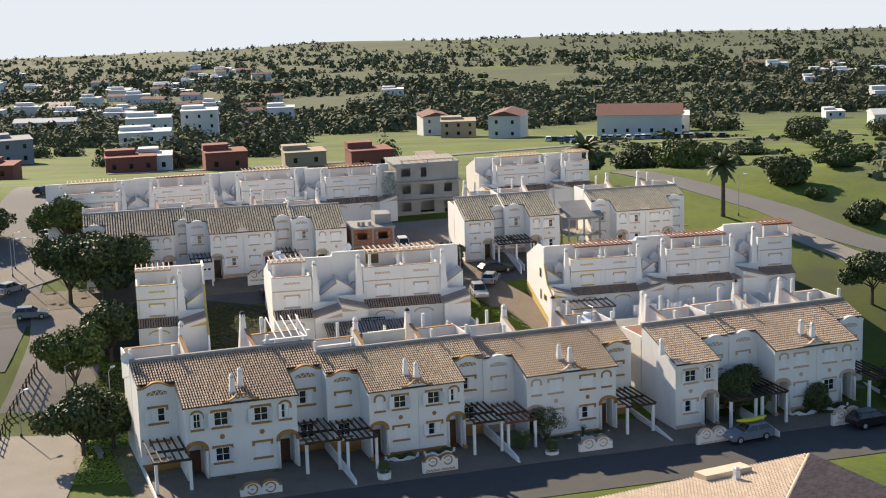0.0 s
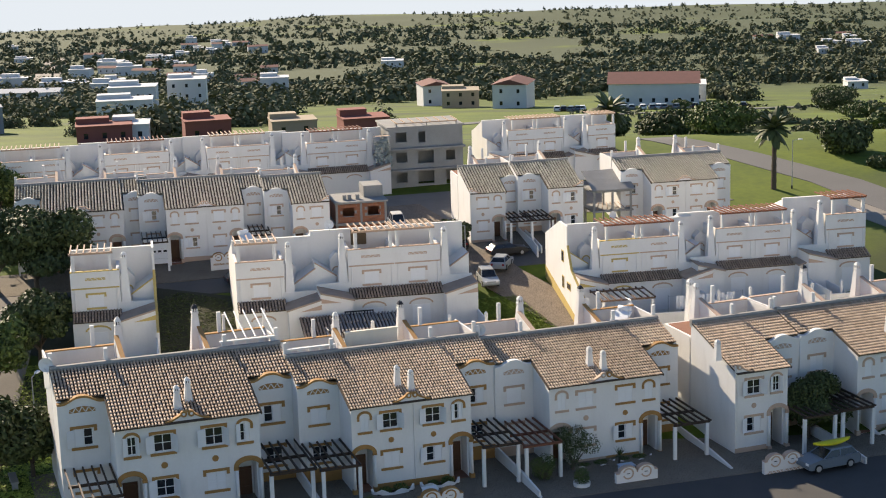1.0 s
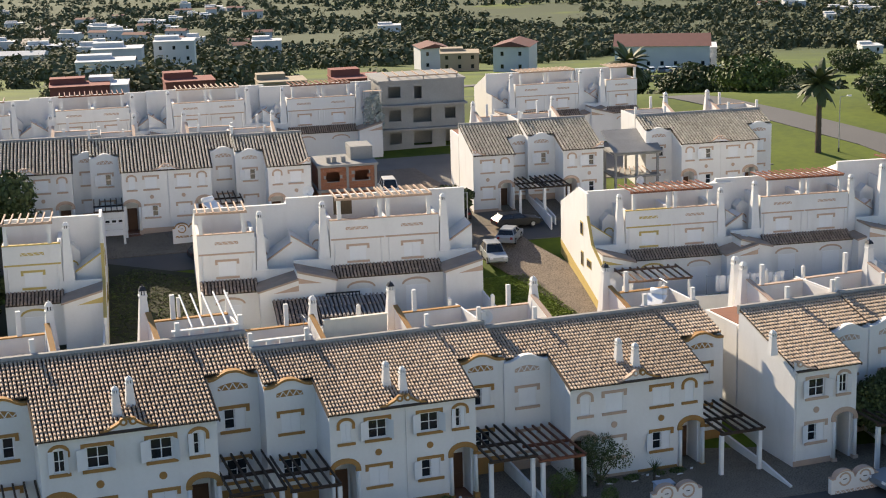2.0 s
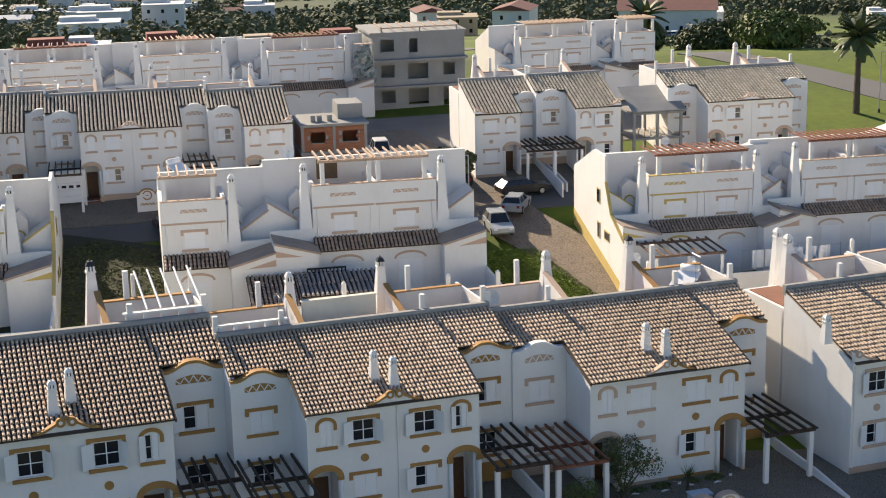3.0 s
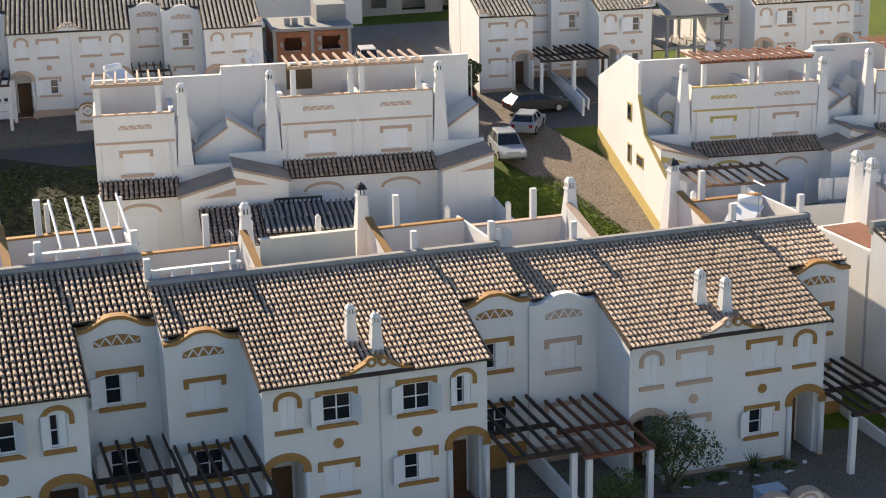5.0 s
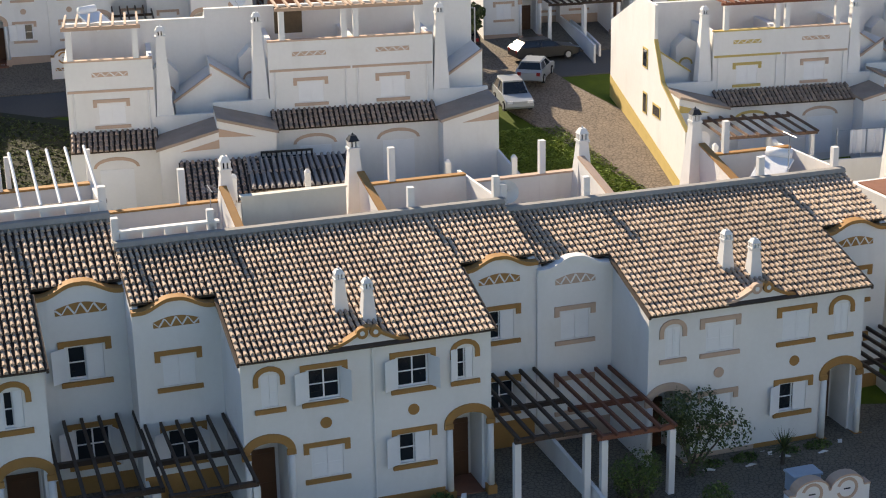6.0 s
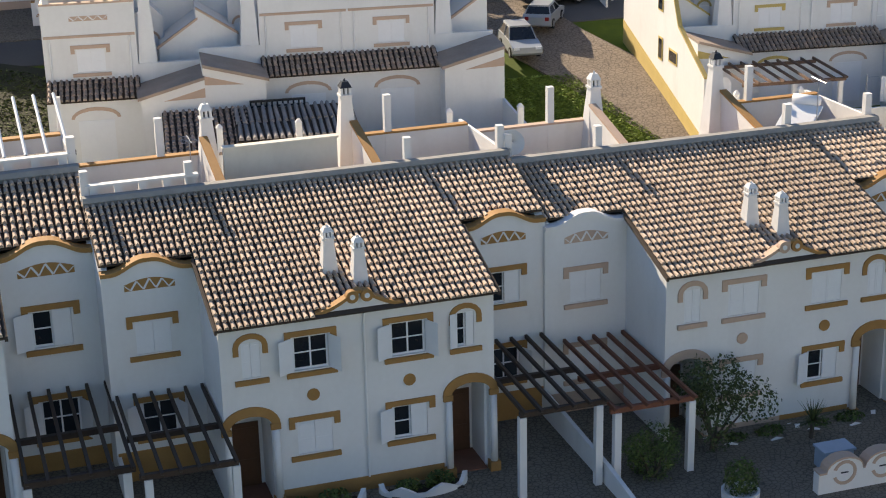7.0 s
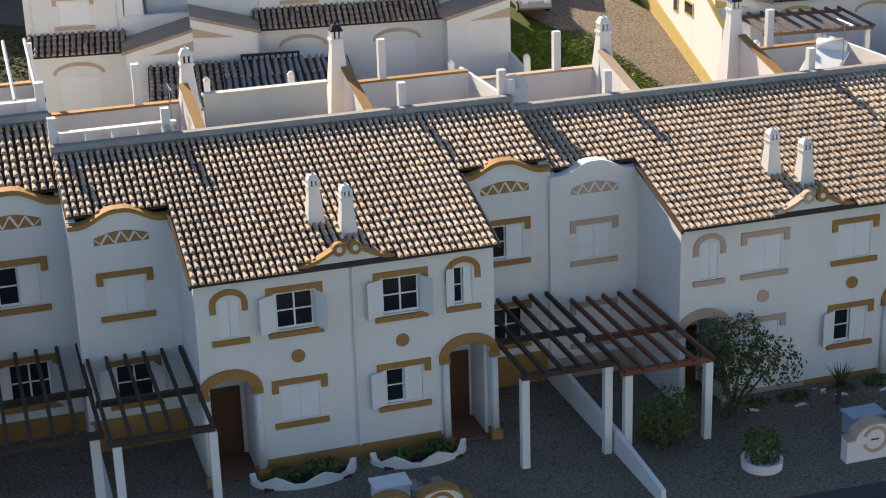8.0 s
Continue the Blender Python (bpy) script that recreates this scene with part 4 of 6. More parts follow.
plan_tree(-66.0, 150.0, 4.5, 6.0, 72, "dark bush at the street corner", LEAF, 1800, 0.25, bush=True)
plan_tree(-80.0, 150.0, 5.5, 8.0, 73, "dark hedge tree at the street corner", LEAF, 2200, 0.28, bush=True)
plan_tree(26.6, 71.9, 4.6, 5.2, 8, "dark dense tree in a front yard", LEAF, 8000, 0.15, 0.2)
plan_tree(34.0, 74.2, 3.2, 2.8, 9, "dark shrub in a front yard", LEAF, 4000, 0.12, bush=True)
plan_tree(42.5, 78.2, 4.2, 4.5, 91, "dark shrubs beside the end house", LEAF, 2200, 0.22, bush=True)
plan_tree(9.3, 64.3, 3.3, 3.3, 10, "loose dark green shrub in front of the house", LEAF, 2000, 0.075, 0.12)
plan_tree(7.2, 62.4, 2.3, 1.7, 11, "loose flowering shrub beside the drive", LEAF_LIGHT, 1600, 0.06, bush=True)
plan_tree(53.0, 112.0, 5.5, 6.5, 12, "dark garden tree at the end of the row", LEAF, 3000, 0.26)
plan_tree(57.0, 116.0, 4.0, 5.0, 121, "dark garden tree at the end of the row", LEAF, 2000, 0.26)
plan_tree(2.0, 127.5, 3.4, 3.0, 13, "small dark tree on the lane", LEAF, 1400, 0.2)
for i, (x, y, h, w) in enumerate([(32.8, 149.4, 6.0, 9.0), (28, 157.9, 6.0, 7.5), (65.2, 274.4, 3.5, 9), (43.5, 131.9, 5.6, 6.6), (57.8, 162.4, 5.2, 8.5),
                                  (48.5, 113.1, 4.2, 4.2), (52, 141.1, 2.6, 4.0), (90, 332.8, 7.5, 11), (86.7, 294.7, 5, 9), (115.5, 343.6, 7.5, 14), (20.1, 153.5, 4.5, 6.0),
                                  (56, 265.2, 4.0, 8.0), (60.5, 367.2, 3.5, 5), (39.7, 165.3, 3.0, 5.0), (45.4, 125, 1.6, 3.0), (43.7, 177.8, 2.2, 4.0), (103, 389.1, 7, 12), (66.1, 184.7, 2.2, 4), (54.7, 201.2, 1.8, 4)]):
    tree(x, y, h * 0.74, w * 1.08, 100 + i, "dark rounded carob bush standing in the meadow", LEAF if i % 4 else LEAF_LIGHT, 2400, 0.32 if h > 4 else 0.24, bush=True, name="meadow_bush")
palm(32.9, 117.4, 6, 1)
palm(18.6, 136.9, 4.2, 2)


def weeds(name, area, count, size, material, label, seed, to=lay):
    r = random.Random(seed)
    v, f = [], []
    for i in range(count):
        u, w = r.random(), r.random()
        (xa, ya), (xb, yb), half = area
        x, y = xa + (xb - xa) * u, ya + (yb - ya) * u
        d = Vector((yb - ya, xa - xb)).normalized() * half * (2 * w - 1)
        p, k = to(x + d.x, y + d.y)
        p.z = land(p.x, p.y) + 0.03
        for j in range(3):
            a = r.uniform(0, 6.283)
            s = Vector((math.cos(a), math.sin(a), 0)) * size * r.uniform(0.3, 0.8)
            top = Vector((r.uniform(-1, 1) * size * 1.3, r.uniform(-1, 1) * size * 1.3, size * r.uniform(0.15, 0.6)))
            n = len(v)
            v += [p - s, p + s, p + top]
            f.append((n, n + 1, n + 2))
    return tagged(new(name, mesh_of(name, v, f, material)), label, "grass", kind="stuff")


GREEN = mat("fresh_weeds", (0.30, 0.38, 0.07), (0.18, 0.24, 0.04), 0.8, 1, 6, 0, per_island=0.4)
weeds("lane_weeds", ((10.6, 87.5), (4.6, 109.0), 2.5), 20000, 0.17, GREEN, "fresh green weeds on the verge of the lane", 5, set_out)
weeds("garden_weeds", ((-22, 83), (-13, 89), 5.0), 6000, 0.15, GREEN, "weeds in a neglected back garden", 6)
weeds("plot_weeds", ((-29, 90), (-22, 106), 7.0), 5200, 0.17, mat("dull_weeds", (0.13, 0.17, 0.05), (0.08, 0.10, 0.03), 0.85, 1, 6, 0, per_island=0.4), "dark weeds on an empty plot", 7)
weeds("park_weeds", ((-26, 52), (-33, 84), 4.0), 9000, 0.17, GREEN, "green weeds under the park trees", 9)


# ---- distance: woods, houses ----
def woods():
    """Far trees and scrub: soft crowns of leaf clumps scattered thickly over the valley and the hills."""
    r = random.Random(11)
    g = np.random.default_rng(12)
    trees = []
    for i in range(24000):
        y = 236 * (2150 / 236) ** (r.random() ** 0.75)
        x = r.uniform(-0.62, 0.62) * (y + 40)
        n = noise.noise((x / 120, y / 160, 4.0)) + 0.5 * noise.noise((x / 45, y / 60, 7.0))
        town = y < 560 and x > -0.02 * y
        if n < (0.22 if town else (-0.2 if y > 560 else 0.0)):
            continue
        if y < 480 and (abs(x - 20) < 60 and y > 310 and n < 0.5):
            continue
        h = r.uniform(2.0, 5.6) * (0.7 if y > 1500 else 1.0)
        trees.append((x, y, land(x, y), h, h * r.uniform(0.45, 0.8), 110 if y < 480 else (46 if y < 900 else 18)))
    for i in range(2600):
        y = r.uniform(112, 370)
        x = 30 + r.random() * (y * 0.55)
        if noise.noise((x / 18, y / 18, 1.0)) < 0.05 or x < 56 - 0.05 * (y - 105) and y < 150:
            continue
        h = r.uniform(0.25, 0.9)
        trees.append((x, y, land(x, y), h, h * r.uniform(0.9, 1.8), 9))
    t = np.array(trees)
    k = np.repeat(np.arange(len(t)), t[:, 5].astype(int))
    m = len(k)
    d = g.normal(size=(m, 3))
    d /= np.linalg.norm(d, axis=1)[:, None]
    d[:, 2] = np.abs(d[:, 2] + 0.15)
    lump = g.uniform(0.65, 1.1, m)[:, None]
    c = t[k, :3] + d * lump * np.stack([t[k, 4], t[k, 4], t[k, 3]], 1)
    n = d + g.normal(scale=0.45, size=(m, 3))
    n /= np.linalg.norm(n, axis=1)[:, None]
    a = np.cross(n, g.normal(size=(m, 3)))
    a /= np.linalg.norm(a, axis=1)[:, None]
    e = np.cross(n, a)
    s = (t[k, 4] * 2.1 / np.sqrt(t[k, 5]) * g.uniform(0.6, 1.3, m))[:, None]
    v = np.stack([c - a * s, c + e * s * 0.75, c + a * s, c - e * s * 0.75], 1).reshape(-1, 3)
    me = bpy.data.meshes.new("far_woods")
    me.from_pydata(v.tolist(), [], [(4 * i, 4 * i + 1, 4 * i + 2, 4 * i + 3) for i in range(m)])
    # grey-green leaves, made lighter so that distance haze is in their colour
    me.materials.append(mat("hazed_foliage", (0.125, 0.135, 0.07), (0.08, 0.092, 0.05), 0.9, 0.5, 1.6, 0, per_island=0.3))
    return tagged(new("far_woods", me), "dark green woods and scrub scattered over the valley and hills", "woods", kind="stuff")


woods()


def far_house(x, y, w, d, h, yaw, wall, roof="flat", storeys=2, label="", roof_mat=None, group="distant houses"):
    """A distant house with its own windows and roof."""
    t = thing("distant_house", Matrix.Translation((x, y, land(x, y) - 0.2)) @ Matrix.Rotation(radians(yaw), 4, "Z"), label, "house", group)
    sh = h / storeys
    n = max(2, int(w / 3.3))
    holes = []
    for s in range(storeys):
        for i in range(n):
            cx = -w / 2 + w * (i + 0.5) / n
            holes.append((cx - 0.42, cx + 0.42, s * sh + 1.0, s * sh + min(2.1, sh - 0.4)))
    g = Geo().wall(-w / 2, w / 2, -2, h, 0, 0.3, holes)
    g.box(-w / 2, w / 2, 0.5, d, -2, h)
    g.box(-w / 2, -w / 2 + 0.3, 0.3, 0.5, -2, h).box(w / 2 - 0.3, w / 2, 0.3, 0.5, -2, h)
    part("wall", g, wall, t)
    for a, b, c, e in holes:
        part("window", Geo().box(a, b, 0.2, 0.26, c, e), GLASS, t)
    if roof == "flat":
        part("roof", Geo().box(-w / 2 - 0.15, w / 2 + 0.15, -0.15, d + 0.15, h, h + 0.25).box(-w / 2, w * 0.1, d * 0.55, d, h + 0.25, h + 0.25 + 0.3 * sh), wall, t)
    else:
        k = min(w, d) * 0.15
        if roof == "gable":
            prof = [(-w / 2 - 0.4, h), (w / 2 + 0.4, h), (0, h + k)]
            part("roof", Geo().prism_y(prof, -0.4, d + 0.4), roof_mat or TILE, t)
        else:
            part("roof", Geo().prism_x([(-0.4, h), (d + 0.4, h), (d / 2, h + k)], -w / 2 - 0.4, w / 2 + 0.4), roof_mat or TILE, t)
    return t


RED_ROOF = mat("red_roof_tiles", (0.21, 0.09, 0.075), (0.15, 0.07, 0.06), 0.85, 0.8, 6)
WHITE_FAR = mat("white_walls", (0.66, 0.66, 0.66), (0.56, 0.56, 0.56), 0.9, 0.3, 3)
GREY_FAR = mat("grey_walls", (0.30, 0.31, 0.33), (0.24, 0.25, 0.27), 0.9, 0.3, 3)
BEIGE_FAR = mat("beige_walls", (0.42, 0.34, 0.25), (0.34, 0.28, 0.20), 0.9, 0.3, 3)
for x, y, w, d, h, yaw, wall, roof, st, label, rm in [
    (-61.9, 574.5, 10.6, 8, 7.7, 5, WHITE_FAR, "flat", 2, "white cubic villa on a green field", None),
    (-78.6, 468.5, 12.0, 9, 9.8, 5, WHITE_FAR, "flat", 3, "white modern villa with stepped floors", None),
    (-92.3, 450.5, 14.3, 9, 8.2, 5, WHITE_FAR, "flat", 2, "white modern villa with terraces", None),
    (-75.8, 351.5, 13.3, 8, 6.3, 8, WHITE_FAR, "flat", 2, "white villa with a long terrace", None),
    (-60.8, 278.0, 7.2, 8, 3.3, 8, WHITE_FAR, "flat", 1, "low white annex behind the red house", None),
    (-153.3, 567.5, 24.0, 8, 5.4, 0, WHITE_FAR, "hip", 1, "long low white bungalow", WHITE_FAR),
    (-104.9, 327.0, 12.3, 9, 5.9, 20, GREY_FAR, "flat", 2, "grey modern house with large windows", None),
    (-90.2, 257.0, 9.0, 7, 2.9, 0, RED_WALL, "flat", 1, "low house with dark red walls", None),
    (-65.5, 276.0, 10.7, 7, 3.3, 12, RED_WALL, "flat", 1, "single-storey house with dark red walls", None),
    (-45.0, 274.5, 8.9, 7, 3.8, 14, RED_WALL, "flat", 1, "low flat-roofed house with red walls", None),
    (-13.5, 257.0, 8.5, 7, 3.8, 14, RED_WALL, "flat", 1, "brick-red house among trees", None),
    (-28.7, 279.5, 8.9, 7, 3.1, 12, BEIGE_FAR, "flat", 1, "low beige house behind the rows", None),
    (-1.0, 450.0, 8.2, 10, 6.3, 12, WHITE_FAR, "gable", 2, "white house with a red gabled roof", RED_ROOF),
    (19.0, 407.0, 9.5, 12, 6.7, -14, WHITE_FAR, "gable", 2, "large white house with a red gabled roof", RED_ROOF),
    (5.8, 423.0, 10.5, 9, 4.9, 0, BEIGE_FAR, "flat", 2, "low beige wing between two houses", None),
    (57.5, 399.5, 24.2, 16, 6.0, -8, WHITE_FAR, "hip", 1, "long white depot with a dark red roof", RED_ROOF),
    (70.8, 419.5, 8.1, 12, 4.9, -8, WHITE_FAR, "flat", 1, "low white annex of the depot", None),
    (140.3, 437.0, 10.8, 9, 3.0, 0, WHITE_FAR, "hip", 1, "white farmhouse among dark trees", WHITE_FAR),
    (136.9, 495.5, 6.6, 7, 2.5, 0, WHITE_FAR, "flat", 1, "white farmhouse among dark trees", None),
    (-208.0, 1001.0, 16.5, 9, 5.3, 0, WHITE_FAR, "flat", 2, "white villa on the valley side", None),
    (-341.6, 1167.5, 26.3, 12, 7.0, 0, WHITE_FAR, "flat", 2, "long white building on the valley side", None),
    (-188.0, 1066.0, 17.1, 9, 4.9, 0, WHITE_FAR, "flat", 2, "white villa on the valley side", None),
    (-25.0, 833.0, 11.8, 9, 6.4, 0, WHITE_FAR, "flat", 2, "white villa on the valley side", None),
    (-2.6, 274.5, 3.1, 6, 2.1, 10, WHITE_FAR, "hip", 1, "small white house with a tiled roof", TILE_DARK),
]:
    far_house(x, y, w, d, h, yaw, wall, roof, st, label, rm)
rr = random.Random(5)
tiny = 0
while tiny < 150:
    y = rr.uniform(620, 1450)
    x = rr.uniform(-0.56, 0.56) * y
    if -0.10 * y < x < 0.20 * y or noise.noise((x / 200, y / 200, 2.0)) < -0.25:
        continue
    far_house(x, y, rr.uniform(8, 15), 7, rr.choice((3.0, 3.4, 5.2)), rr.uniform(-15, 15), WHITE_FAR, rr.choice(("flat", "flat", "hip")), 1,
              "small white villa scattered on the hillside", RED_ROOF, "villas on the hillside")
    tiny += 1
ribbon("road_far", [(-70, 272.3), (-40, 279.4), (-4, 303), (30, 336), (75, 352.5), (110, 357.2)], 6.0, ASPHALT_PALE, "distant pale road across the fields", plan=False, lift=0.15)
ribbon("road_valley", [(-182, 642.8), (-203, 796.2), (-262, 1079.4), (-300, 1256.4)], 15.0, PATH, "pale unfinished road climbing the valley", plan=False, lift=0.4)


# ---- things in front of and behind the houses ----
def at_house(x, y, yaw, size, up, lx, ly, lz=0.0, turn=0.0):
    """A pose given in the measures of the house pair at plan x, y."""
    m, s = place(x, y, yaw, size, up=up)
    return m @ Matrix.Scale(s, 4) @ Matrix.Translation((lx, ly, lz)) @ Matrix.Rotation(radians(turn), 4, "Z")


def gate_wall(m, trim, label):
    """A low street wall with two round crests, painted rings and a frieze."""
    t = thing("gate_wall", m, label, "garden wall", "street walls")
    top = [(-1.5, 1.0)] + [(-0.65 + 0.62 * math.cos(radians(a)), 1.0 + 0.42 * math.sin(radians(a))) for a in range(180, -1, -20)] + \
          [(0.65 + 0.62 * math.cos(radians(a)), 1.0 + 0.42 * math.sin(radians(a))) for a in range(180, -1, -20)] + [(1.5, 1.0)]
    g = Geo().strip_y([(x, -0.8) for x, z in top], top, 0, 0.32)
    part("wall", g, STUCCO, t, "white wall with two round crests")
    part("coping", Geo().strip_y(top, [(x, z + 0.06) for x, z in top], -0.05, 0.37), trim, t)
    for cx in (-0.65, 0.65):
        ring = Geo()
        ring.strip_y(arc(cx, 0.95, 0.30, 0.30, -160, 160, 18), arc(cx, 0.95, 0.40, 0.40, -160, 160, 18), -0.025, 0.0)
        part("ring", ring, trim, t, "painted ring")
        part("nameplate", Geo().box(cx - 0.12, cx + 0.12, -0.02, 0.0, 0.93, 0.97), METAL, t)
    frieze(t, 1, 0.65, 0.12, 0.0, trim, 1.2, 0.22, False)
    frieze(t, 1, -0.65, 0.12, 0.0, trim, 1.2, 0.22, False)
    return t


gate_wall(at_house(*HA, 0.2, -5.0, 0.0), OCHRE, "white street wall with ochre rings and frieze")
gate_wall(at_house(*HB, 0.3, -4.9, 0.0), OCHRE, "white street wall with ochre rings and frieze")
gate_wall(at_house(*HC, 0.1, -4.9, 0.0), PINK, "white street wall with pinkish rings and frieze")
gate_wall(at_house(*HD, 1.2, -4.4, 0.0), PINK, "white street wall with faded rings and frieze")
gate_wall(at_house(*HE, 0.2, -4.8, 0.0), PINK, "white street wall with faded rings and frieze")
for hh in (U1, U2, U3):
    gate_wall(at_house(*hh, 1.6, -3.4, 0.0), OCHRE, "white street wall with ochre rings on the upper street")


DARK_PANE = mat("dark_pane", (0.02, 0.022, 0.025), (0.012, 0.013, 0.016), 0.15)


def garage_door(m):
    """A white sectional door with four small panes."""
    t = thing("garage_door", m, "closed white garage door with four small dark panes", "garage door", "garage doors")
    for k in range(4):
        part("panel", Geo().box(-1.3, 1.3, 0, 0.06, 0.02 + 0.56 * k, 0.56 + 0.56 * k), WHITE_PAINT, t)
    for k in range(4):
        part("pane", Geo().box(-1.1 + 0.6 * k, -0.72 + 0.6 * k, -0.012, 0.0, 1.28, 1.50), DARK_PANE, t, "dark pane")
    part("lintel", Geo().box(-1.5, 1.5, -0.05, 0.2, 2.26, 2.75), STUCCO, t)
    for sx in (-1.41, 1.41):
        part("jamb", Geo().box(sx - 0.1, sx + 0.1, -0.05, 0.2, -0.4, 2.26), STUCCO, t)
    return t


garage_door(at_house(*U2, -5.4, -0.6, 0.1))
garage_door(at_house(*U1, -5.4, -0.6, 0.1))


def kerb_bed(m, r, label):
    """A planting bed edged by a curved low white wall."""
    t = thing("planting_bed", m, label, "planting bed", "planting beds")
    line = [(r * math.cos(radians(a)), -r * 0.55 * math.sin(radians(a))) for a in range(0, 181, 12)]
    v, f = [], []
    for i, (x, y) in enumerate(line):
        k = 1 - 0.16 / r
        h = 0.28 + 0.12 * math.sin(i * 1.3)
        v += [(x, y, -0.6), (x, y, h), (x * k, y * k, h), (x * k, y * k, -0.6)]
    for i in range(len(line) - 1):
        for a, b in ((0, 1), (1, 2), (2, 3)):
            f.append((4 * i + a, 4 * i + b, 4 * i + 4 + b, 4 * i + 4 + a)[::-1])
    part("edging", mesh_of("edging", v, f, STUCCO), None, t, "curved low white edging")
    part("soil", Geo().prism_y([(-r * 0.9, -0.4), (r * 0.9, -0.4), (r * 0.8, 0.1), (-r * 0.8, 0.1)], -r * 0.42, 0.0), mat("bed_soil", (0.07, 0.05, 0.035), (0.04, 0.03, 0.02), 0.95), t)
    part("bedding_plant", leaf_mesh("bedding_plant", [(-r * 0.4, -r * 0.2, 0.25, r * 0.3, r * 0.2, 0.25), (r * 0.3, -r * 0.2, 0.3, r * 0.35, r * 0.2, 0.3)], 900, 0.055, LEAF_LIGHT, int(r * 100)), None, t, "low bedding plants")
    return t


for hh, lx, r in ((HA, -1.6, 1.5), (HA, 1.9, 1.3), (HB, -1.6, 1.5), (HB, 1.7, 1.4), (HC, -1.2, 1.7), (HC, 1.7, 1.6), (HE, -1.4, 1.5), (HE, 1.7, 1.5)):
    kerb_bed(at_house(*hh, lx, -0.35, 0.0), r, "planting bed with curved white edging against the house")


def rock_heap(m):
    r = random.Random(3)
    t = thing("rockery", m, "small rockery of grey stones before the house", "rockery")
    for i in range(26):
        g = Geo()
        s = r.uniform(0.12, 0.28)
        cx, cy = r.uniform(-0.8, 0.8), r.uniform(-0.7, 0.7)
        g.taper(cx, cy, -0.15, s * 0.8, s, s * r.uniform(0.6, 1), s * 0.6, s * r.uniform(0.3, 0.6))
        part("stone", g, CONCRETE, t)
    return t


rock_heap(at_house(*HB, 1.0, -2.6, 0.0))


def tub(m, label):
    t = thing("planter", m, label, "planter", "planters")
    v, f, n = [], [], 18
    for r, z in ((0.5, -0.5), (0.58, 0.6), (0.5, 0.6), (0.48, 0.45)):
        v += [(r * math.cos(6.283 * i / n), r * math.sin(6.283 * i / n), z) for i in range(n)]
    for k in range(3):
        f += [(k * n + i, k * n + (i + 1) % n, (k + 1) * n + (i + 1) % n, (k + 1) * n + i) for i in range(n)]
    f.append(tuple(range(3 * n, 4 * n)))
    part("pot", mesh_of("pot", v, f, STUCCO), None, t, "round white pot")
    part("plant", leaf_mesh("plant", [(0, 0, 1.0, 0.55, 0.55, 0.6)], 900, 0.055, LEAF_LIGHT, 9), None, t, "loose flowering plant")
    return t


tub(at_house(*HC, -3.6, -4.2, 0.0), "round white planter with a loose flowering shrub")
tub(at_house(*HB, -4.4, -4.6, 0.0), "round white planter beside the drive")


def yucca(m):
    t = thing("yucca", m, "spiky dark yucca in front of the house", "yucca")
    part("trunk", Geo().rod((0, 0, -0.2), (0.05, 0, 0.9), 0.09, 7, 0.07), BARK, t)
    r = random.Random(4)
    v, f = [], []
    for i in range(70):
        a, e = r.uniform(0, 6.283), r.uniform(-0.5, 1.4)
        d = Vector((math.cos(a) * math.cos(e), math.sin(a) * math.cos(e), math.sin(e))) * r.uniform(0.6, 0.9)
        s = Vector((-math.sin(a), math.cos(a), 0)) * 0.035
        o = Vector((0.05, 0, 0.95))
        n = len(v)
        v += [o - s, o + s, o + d]
        f.append((n, n + 1, n + 2))
    part("leaves", mesh_of("leaves", v, f, LEAF), None, t, "stiff pointed leaves")
    return t


yucca(at_house(*HC, 0.3, -1.5, 0.0))
single("meter_box", Geo().box(-0.5, 0.5, -0.3, 0.3, -0.5, 0.95).box(-0.55, 0.55, -0.35, 0.35, 0.95, 1.02).box(-0.42, 0.42, -0.32, -0.3, 0.1, 0.85), mat("pale_blue_paint", (0.42, 0.50, 0.58), (0.34, 0.41, 0.48), 0.5), at_house(*HC, 0.0, -3.4, 0.0), "pale blue meter box on a plinth", "meter box")
single("meter_box", Geo().box(-0.45, 0.45, -0.3, 0.3, -0.5, 0.9).box(-0.5, 0.5, -0.35, 0.35, 0.9, 0.97).box(-0.36, 0.36, -0.32, -0.3, 0.1, 0.8), WHITE_PAINT, at_house(*HB, 0.1, -3.2, 0.0), "white meter box beside the rockery", "meter box")


